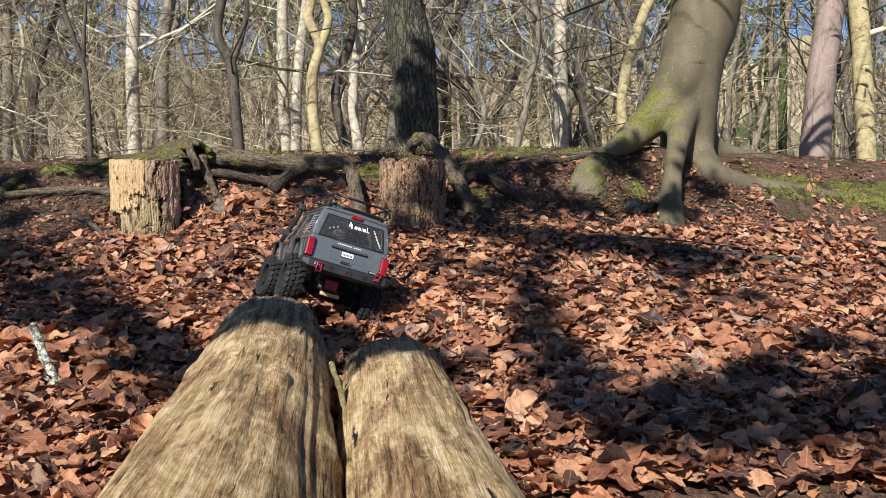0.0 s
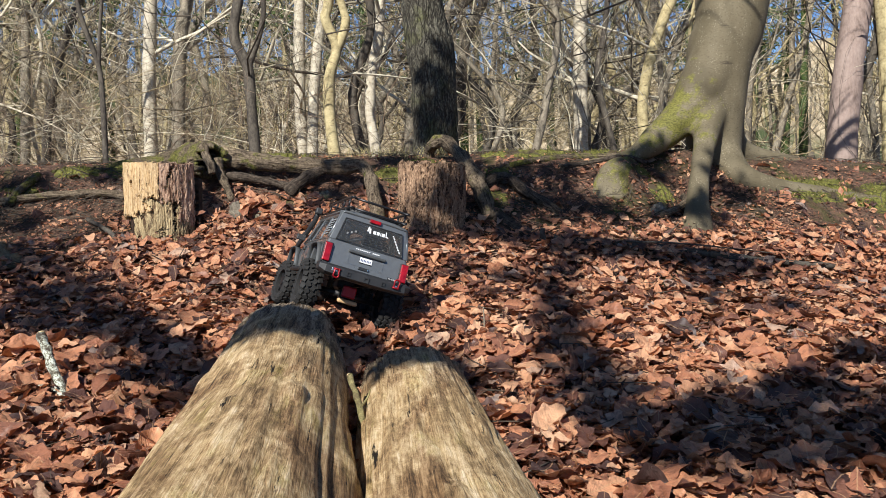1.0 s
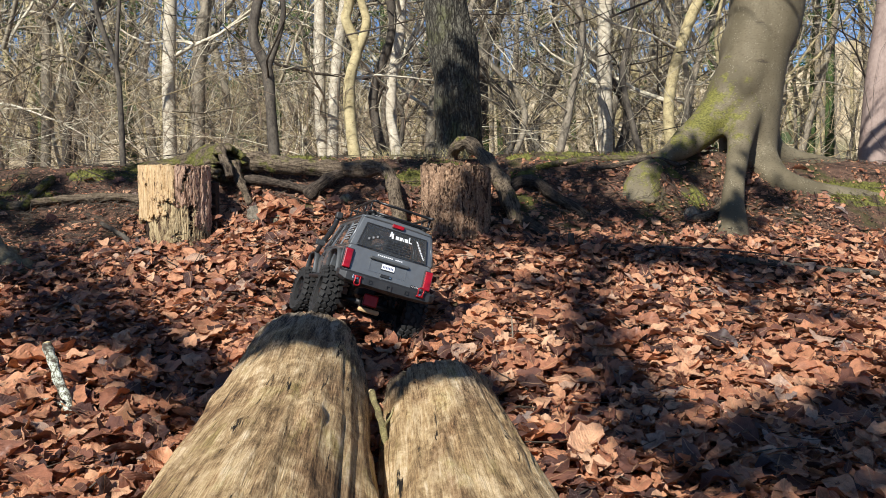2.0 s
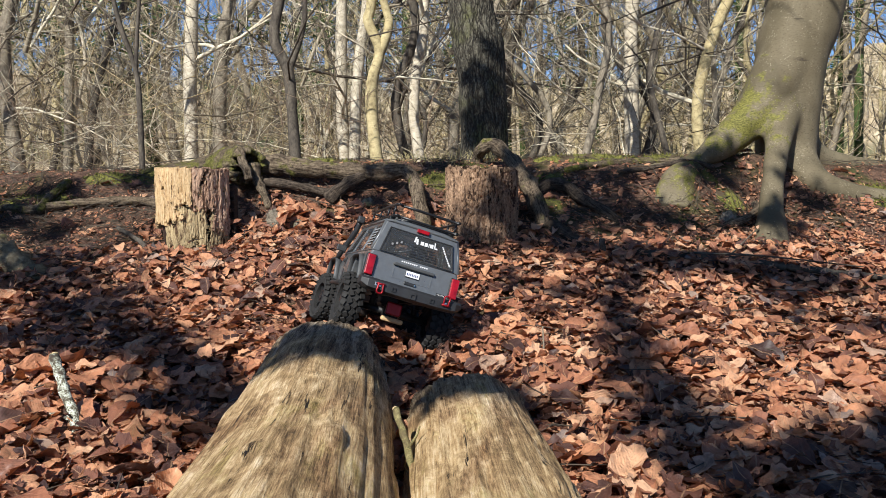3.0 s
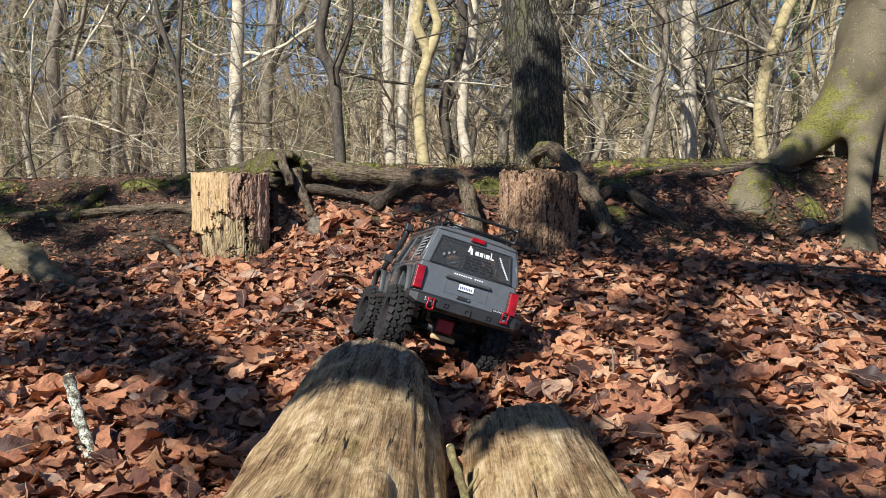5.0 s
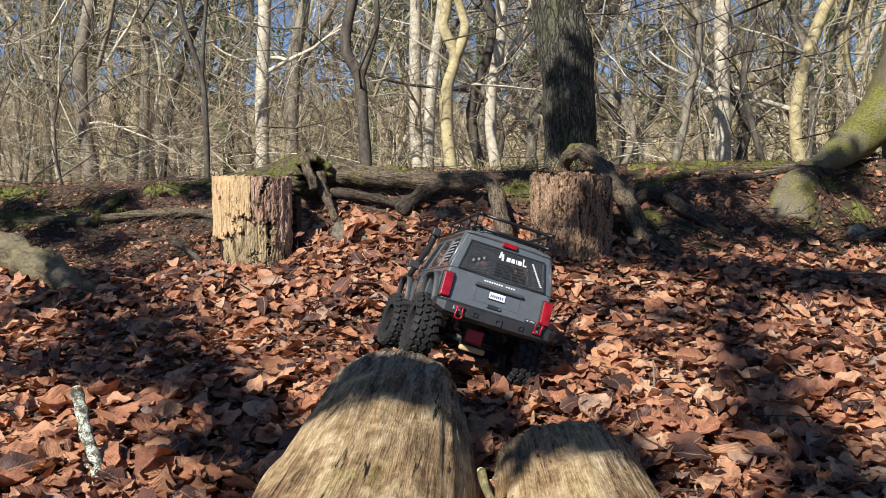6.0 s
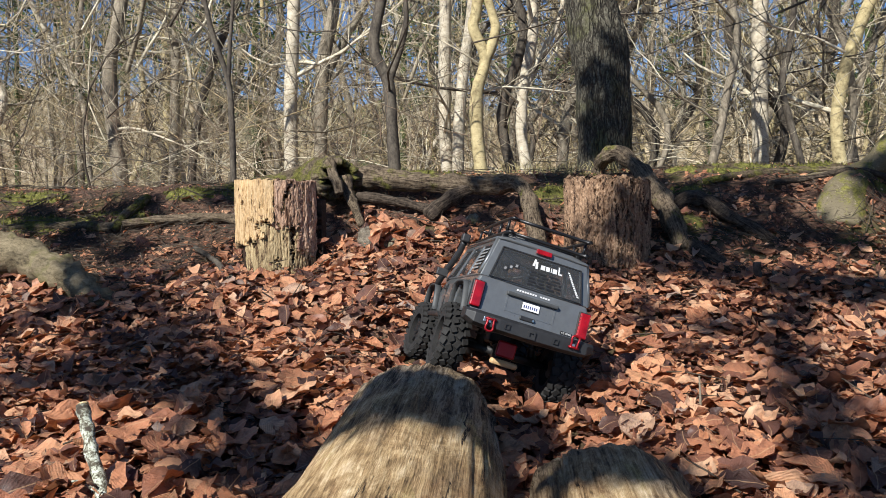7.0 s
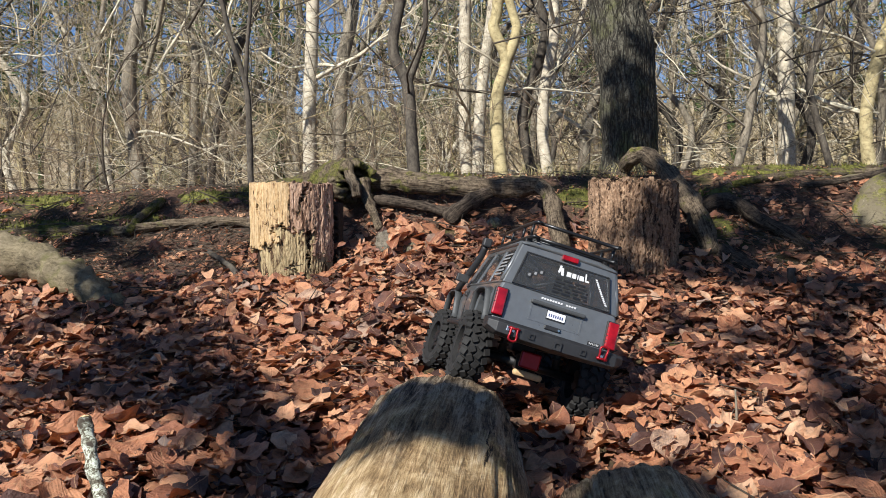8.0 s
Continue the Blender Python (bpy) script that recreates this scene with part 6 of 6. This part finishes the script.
branch("stick", "lichen-covered stick standing up out of the leaves", [(-0.522, 1.25, 0.0), (-0.540, 1.285, 0.05), (-0.570, 1.32, 0.10), (-0.600, 1.36, 0.146)], 0.0082, 0.0088, M_STICK, cut=True, category="stick",
       twigs=[([(-0.552, 1.29, 0.05), (-0.57, 1.30, 0.06), (-0.585, 1.295, 0.062)], 0.003)])
branch("stick", "green-barked broken stick wedged between the logs", [(0.026, 0.95, 0.03), (0.016, 1.00, 0.055), (0.006, 1.05, 0.082), (-0.010, 1.10, 0.118)], 0.0058, 0.0048, M_GREENSTICK, cut=True, category="stick",
       twigs=[([(0.008, 1.04, 0.078), (0.020, 1.06, 0.090), (0.025, 1.06, 0.104)], 0.0026), ([(0.016, 0.99, 0.05), (0.003, 1.0, 0.065)], 0.002)])
branch("branch", "dark branch lying at the foot of the bank", [(0.60, 2.33, 0.235), (0.75, 2.29, 0.222), (0.93, 2.26, 0.215), (1.15, 2.19, 0.19), (1.4, 2.12, 0.17)], 0.016, 0.008, M_DARK,
       twigs=[([(0.7, 2.30, 0.235), (0.95, 2.20, 0.235), (1.2, 2.08, 0.215)], 0.004), ([(0.9, 2.26, 0.22), (0.96, 2.3, 0.26), (1.0, 2.3, 0.30)], 0.003)])
branch("twig", "dark broken twig standing up from the leaves", [(0.555, 2.29, 0.19), (0.556, 2.288, 0.23), (0.553, 2.286, 0.275)], 0.010, 0.009, M_DARK, category="twig")
branch("branch", "dark crooked twig lying in the litter", [(-0.86, 2.49, 0.295), (-0.78, 2.41, 0.268), (-0.73, 2.34, 0.245), (-0.68, 2.27, 0.218)], 0.006, 0.009, M_DARK)
branch("twig", "thin upright twig in the litter", [(0.285, 1.62, 0.06), (0.287, 1.62, 0.10), (0.284, 1.618, 0.145)], 0.0022, 0.0015, M_GREY, category="twig")
branch("tree_root", "grey bare root arching out of the slope", [(-1.7, 2.42, 0.30), (-1.45, 2.36, 0.315), (-1.25, 2.31, 0.285), (-1.10, 2.26, 0.235), (-1.01, 2.22, 0.19), (-0.95, 2.2, 0.16)], 0.062, 0.03, M_BARE_ROOT, category="tree root")


def rock(label, x, y, r, seed, sz=0.8):
    g = Geo()
    rings, n = 9, 14
    for i in range(rings + 1):
        a = math.pi * i / rings
        for j in range(n):
            b = 2 * math.pi * j / n
            d = Vector((math.sin(a) * math.cos(b), math.sin(a) * math.sin(b), math.cos(a) * sz))
            k = r * (1 + 0.45 * noise.noise(d * 1.7 + Vector((seed, 0, 0))))
            g.v.append((x + d.x * k, y + d.y * k, terrain(x, y) + r * 0.4 + d.z * k))
    for i in range(rings):
        for j in range(n):
            a, b = i * n + j, i * n + (j + 1) % n
            g.f.append((a, a + n, b + n, b))
    return solid("stone", g, M_ROCK, label, "stone", smooth=False)


rock("grey lichen-stained stone among the leaves", -0.395, 2.52, 0.036, 3.0, 0.9)
rock("small grey stone in the litter", -0.33, 2.50, 0.022, 8.0)
rock("small grey stone below the root", -0.12, 2.60, 0.02, 5.0)
rock("small brown stone below the leaning tree", 0.99, 2.50, 0.028, 11.0)


def moss_mat(x, y, rx, ry, seed):
    """A cushion of moss lying on the slope."""
    g, n, m = Geo(), 40, 12
    for i in range(m + 1):
        for j in range(n):
            a = 2 * math.pi * j / n
            k = i / m * (1 + 0.3 * noise.noise(Vector((math.cos(a) * 2 + seed, math.sin(a) * 2, 0))))
            px, py = x + math.cos(a) * rx * k, y + math.sin(a) * ry * k
            dome = 0.014 * (1 - (i / m) ** 2) + 0.006 * noise.noise(Vector((px * 60, py * 60, seed)))
            g.v.append((px, py, terrain(px, py) + dome - (0.012 if i == m else 0.0)))
    for i in range(m):
        for j in range(n):
            a, b = i * n + j, i * n + (j + 1) % n
            g.f.append((a, b, b + n, a + n))
    rng = random.Random(int(seed * 7))
    for k in range(int(9000 * rx * ry * 3)):
        a, q = rng.uniform(0, 2 * math.pi), math.sqrt(rng.random()) * 0.95
        px, py = x + math.cos(a) * rx * q, y + math.sin(a) * ry * q
        z = terrain(px, py) + 0.012 * (1 - q * q)
        s = rng.uniform(0.003, 0.006)
        b = rng.uniform(0, 3.14)
        g.add([(px - s * math.cos(b), py - s * math.sin(b), z), (px + s * math.cos(b), py + s * math.sin(b), z), (px + rng.uniform(-s, s), py, z + rng.uniform(0.006, 0.014))], [(0, 1, 2)])
    return solid("moss_cushion", g, M_MOSS, "green moss cushion on the ridge", "moss", group="moss cushions")


for i, q in enumerate([(-1.16, 2.69, .13, .04), (-0.78, 2.80, .12, .045), (-1.42, 2.66, .16, .05), (-1.75, 2.70, .2, .07), (.10, 2.73, .06, .045), (.62, 2.86, .18, .045), (.90, 2.84, .12, .04), (-.30, 2.86, .14, .035), (1.62, 2.66, .2, .08), (1.95, 2.62, .25, .1), (-1.2, 2.42, .07, .03), (-.62, 2.83, .12, .04), (-0.98, 2.80, .10, .035), (-1.5, 2.80, .14, .04), (.95, 2.66, .07, .035), (1.03, 2.60, .05, .04), (.20, 2.80, .07, .04), (.48, 2.72, .06, .03), (.46, 2.60, .04, .03)]):
    moss_mat(*q, seed=i * 1.7 + 0.4)


def grass(x, y, rx, ry, count, seed):
    rng, g = random.Random(seed), Geo()
    for k in range(count):
        px, py = x + rng.gauss(0, rx), y + rng.gauss(0, ry)
        z = terrain(px, py) - 0.004
        lean = Vector((rng.gauss(0, 0.5), rng.gauss(0, 0.5), 1)).normalized()
        h = rng.uniform(0.03, 0.075)
        s = Vector((rng.uniform(-1, 1), rng.uniform(-1, 1), 0)).normalized() * 0.0012
        p = Vector((px, py, z))
        mid, tip = p + lean * h * 0.6, p + lean * h + Vector((lean.x * 0.02, lean.y * 0.02, -0.008))
        g.add([tuple(p - s), tuple(p + s), tuple(mid + s * 0.7), tuple(mid - s * 0.7), tuple(tip)], [(0, 1, 2, 3), (3, 2, 4)])
    return solid("grass_tuft", g, M_GRASS, "tuft of dry grass on the ridge below the oak", "grass", "stuff")


grass(0.20, 2.93, 0.09, 0.04, 220, 1)
grass(0.05, 2.92, 0.10, 0.04, 90, 2)


def twig_litter():
    rng, g = random.Random(12), Geo()
    for k in range(2300):
        if k >= 1150:
            x, y = (rng.uniform(-1.6, -0.72) if k % 3 else rng.uniform(0.35, 1.5)), rng.uniform(2.2, 2.8)
        elif k < 960:
            x, y = rng.uniform(-1.8, 2.0), rng.uniform(2.45, 3.0)
        else:
            y = rng.uniform(0.9, 2.4)
            x = rng.uniform(-1, 1) * (0.4 + 0.5 * y)
        a, l = rng.uniform(0, 6.28), rng.uniform(0.04, 0.16)
        z0 = terrain(x, y) + (0.010 if k < 960 or k >= 1150 else 0.034)
        x2, y2 = x + math.cos(a) * l, y + math.sin(a) * l
        z2 = terrain(x2, y2) + (0.010 if k < 960 or k >= 1150 else 0.034) + rng.uniform(0, 0.012)
        mid = ((x + x2) / 2 + rng.gauss(0, 0.018), (y + y2) / 2 + rng.gauss(0, 0.018), (z0 + z2) / 2 + 0.004)
        r = rng.uniform(0.0006, 0.0019)
        g.tube([(x, y, z0), mid, (x2, y2, z2)], [r, r * 0.8, r * 0.4], 3)
    return solid("twig_litter", g, M_TWIG_DARK, "fine dead twigs strewn over the ground", "twigs", "stuff")


twig_litter()


# ---- leaf litter ----
def leaf_shape(rng, length, fine=2):
    """Verts, faces and flat places of one dry leaf: an uneven, sometimes lobed or torn outline, curled along and across, its edge wavy."""
    wide = rng.uniform(0.42, 0.68) * length
    across = rng.choice((1, 1, 1, -1)) * abs(rng.gauss(0.0, 1.2))          # how far the blade rolls up, in radians
    along = rng.gauss(0.1, 0.8)
    fold, twist = rng.uniform(-0.10, 0.30), rng.gauss(0, 0.5)
    wave, ph = rng.uniform(0.03, 0.11), rng.uniform(0, 6)
    lobed = rng.random() < 0.22
    torn = (rng.choice((-1, 1)), rng.uniform(0.15, 0.8), rng.uniform(0.12, 0.3)) if rng.random() < 0.4 else None
    n, m = ((9, 2), (6, 2), (4, 1))[2 - fine]
    bow = rng.uniform(-0.10, 0.10)
    verts, flat, ring = [], [], []
    for i in range(n + 1):
        u = i / n
        w = math.sin(math.pi * u ** 0.85) ** 0.8 * 0.5 if 0 < i < n else 0.0
        row = []
        for j in range(-m, m + 1) if w else (0,):
            c = j / m
            half = w * wide * (1 + 0.10 * math.sin(ph * 3 + i * 2.1 + (1.3 if c > 0 else 0)))
            if lobed:
                half *= 0.80 + 0.32 * math.sin(i * 2.3 + ph)
            if torn and c * torn[0] > 0 and abs(u - torn[1]) < torn[2]:
                half *= 0.35 + 0.65 * (abs(u - torn[1]) / torn[2]) ** 2
            hw = half * c
            s = (u - 0.5) * length + 0.10 * length * abs(c) * w * 2
            k = across / wide
            y, z = (math.sin(k * hw) / k, (1 - math.cos(k * hw)) / k) if abs(across) > 0.05 else (hw, 0.0)
            q = along / length
            x, up = (math.sin(q * s) / q, (1 - math.cos(q * s)) / q) if abs(along) > 0.05 else (s, 0.0)
            edge = wave * wide * math.sin(ph + i * 1.7 + (2.0 if c > 0 else 0.0)) * abs(c)
            verts.append((x, y + bow * length * (4 * (u - 0.5) ** 2), z + up + fold * abs(hw) + edge + twist * hw * (u - 0.5)))
            flat.append((u - 0.5, hw / length))
            row.append(len(verts) - 1)
        ring.append(row)
    faces = []
    for a, b in zip(ring, ring[1:]):
        if len(a) == 1:
            faces += [(a[0], q, p) for p, q in zip(b, b[1:])]
        elif len(b) == 1:
            faces += [(p, q, b[0]) for p, q in zip(a, a[1:])]
        else:
            faces += [(a[k], a[k + 1], b[k + 1], b[k]) for k in range(len(a) - 1)]
    if fine == 2:
        verts = [(x, y, z + 0.07 * length * noise.noise(Vector((x * 60, y * 60, ph * 7)))) for x, y, z in verts]
    low = min(v[2] for v in verts)
    return [(x, y, z - low * 0.6) for x, y, z in verts], faces, flat


LOGS = [(-0.142, -0.1, 1.66, 0.112), (0.112, -0.1, 1.38, 0.095)]
STUMPS = [(0.90, 2.62, 0.085), (-0.622, 2.47, 0.11), (0.226, 2.45, 0.10), (-0.05, 1.68, 0.05), (-0.20, 1.98, 0.055), (-0.145, 1.70, 0.045), (0.04, 1.68, 0.05), (0.03, 1.99, 0.055)]


def leaf_place(rng, x, y, top, tilt=13.5):
    z = terrain(x, y) + 0.003 + top * rng.random() ** 1.3
    slope = Euler((math.atan((np.interp(y + 0.03, PROFILE_Y, PROFILE_Z) - np.interp(y - 0.03, PROFILE_Y, PROFILE_Z)) / 0.06) if 1.0 < y < 2.86 else 0.0, 0, 0)).to_matrix()
    lie = Euler([radians(a) for a in (rng.gauss(0, tilt), rng.gauss(0, tilt), rng.uniform(0, 360))]).to_matrix()
    return Matrix.Translation((x, y, z)) @ (slope @ lie).to_4x4()


def blocked(x, y):
    for lx, y0, y1, r in LOGS:
        if y0 < y < y1 and abs(x - lx) < r:
            return True
    return any((x - sx) ** 2 + (y - sy) ** 2 < r * r for sx, sy, r in STUMPS)


def strew(g, shapes, vs_scale, rng, x, y, top, tilt=13.5):
    vs, fs, flat = rng.choice(shapes)
    m = leaf_place(rng, x, y, top, tilt)
    s = rng.uniform(*vs_scale)
    g.add([tuple(m @ (Vector(v) * s)) for v in vs], fs)
    g.uv += flat


def bare_soil(x, y):
    """How much of the litter lies here: little on the mossy slope, the bank and below the leaning tree."""
    thin = 1.0 if y < 2.46 else max(0.05, 1 - (y - 2.46) * 4.2)
    if x > 0.33 and y > 2.30:
        thin = max(0.06, min(thin, 1 - (y - 2.30) * 5.0))
    if x < -0.78 and y > 2.22:
        thin = min(thin, max(0.05, 1 - (y - 2.22) * 4.0))
    return thin


def leaf_litter():
    rng = random.Random(4)
    near = [leaf_shape(rng, rng.uniform(0.045, 0.095), 2) for k in range(70)]
    shapes = [leaf_shape(rng, rng.uniform(0.045, 0.095), 1) for k in range(90)]
    plainer = [leaf_shape(rng, rng.uniform(0.05, 0.09), 0) for k in range(50)]
    g = Geo()
    done = 0
    while done < 22000:
        y = 0.75 + 2.05 * rng.random() ** 0.9
        x = rng.uniform(-1, 1) * (0.55 + 0.52 * y)
        if blocked(x, y) or rng.random() > bare_soil(x, y):
            continue
        big = 1.0 if y < 1.7 else 0.86 if y < 2.3 else 0.75
        size = 0.26 + (big - 0.26) * rng.random() ** 1.25
        tilt = 10 if rng.random() < 0.65 else 25
        strew(g, near if y < 1.7 else shapes, (size, size), rng, x, y, 0.036 if y < 2.35 else 0.014, tilt)
        done += 1
    for k in range(9000):
        y = 0.8 + 1.7 * rng.random()
        x = rng.uniform(-1, 1) * (0.5 + 0.5 * y)
        if not blocked(x, y) and rng.random() < bare_soil(x, y):
            strew(g, plainer, (0.10, 0.34), rng, x, y, 0.042, 28)
    for k in range(150):
        strew(g, shapes, (0.5, 1.0), rng, rng.uniform(-0.035, 0.02), rng.uniform(0.75, 1.4), 0.03, 30)
    for k in range(60):
        x, y = rng.gauss(-0.30, 0.07), rng.gauss(2.50, 0.05)
        strew(g, shapes, (0.5, 1.0), rng, x, y, 0.05, 22)
    for k in range(1300):
        strew(g, plainer, (0.2, 0.45), rng, rng.uniform(-2.6, 2.8), rng.uniform(2.6, 4.5), 0.01, 14)
    for k in range(4000):
        right = rng.random() < 0.7
        x = rng.uniform(0.33, 1.5) if right else rng.uniform(-1.5, -0.75)
        strew(g, plainer, (0.12, 0.36) if right else (0.08, 0.26), rng, x, rng.uniform(2.2, 2.72), 0.012, 18)
    for k in range(9000):
        strew(g, plainer, (0.08, 0.24), rng, rng.uniform(-2.2, 2.3), rng.uniform(2.25, 3.2), 0.008, 20)
    done = 0
    while done < 9500:
        a, r = rng.uniform(0, 2 * math.pi), 0.4 + 6.2 * rng.random() ** 0.8
        x, y = math.cos(a) * r, 0.9 + math.sin(a) * r
        if (0.7 < y and abs(x) < 0.5 + 0.48 * y) or blocked(x, y) or y > 2.3:
            continue
        strew(g, plainer, (0.7, 1.25), rng, x, y, 0.02, 16)
        done += 1
    solid("leaf_litter", g, M_LEAF, "deep litter of dry brown and orange leaves on the ground", "leaf litter", "stuff")
    meshes = []
    for k in range(24):
        h = Geo()
        vs, fs, flat = leaf_shape(rng, rng.uniform(0.055, 0.095), 2)
        h.add(vs, fs)
        h.uv += flat
        me = h.mesh("leaf")
        me.materials.append(M_LEAF_PIECE)
        meshes.append(me)
    done = 0
    while done < 300:
        y = rng.uniform(0.95, 1.9)
        x = rng.uniform(-1, 1) * (0.30 + 0.42 * y)
        if blocked(x, y):
            continue
        ob = new("leaf", rng.choice(meshes))
        ob.parent = ground
        ob.matrix_basis = Matrix.Translation((0, 0, 0.022)) @ leaf_place(rng, x, y, 0.012, 16)
        done += 1


leaf_litter()
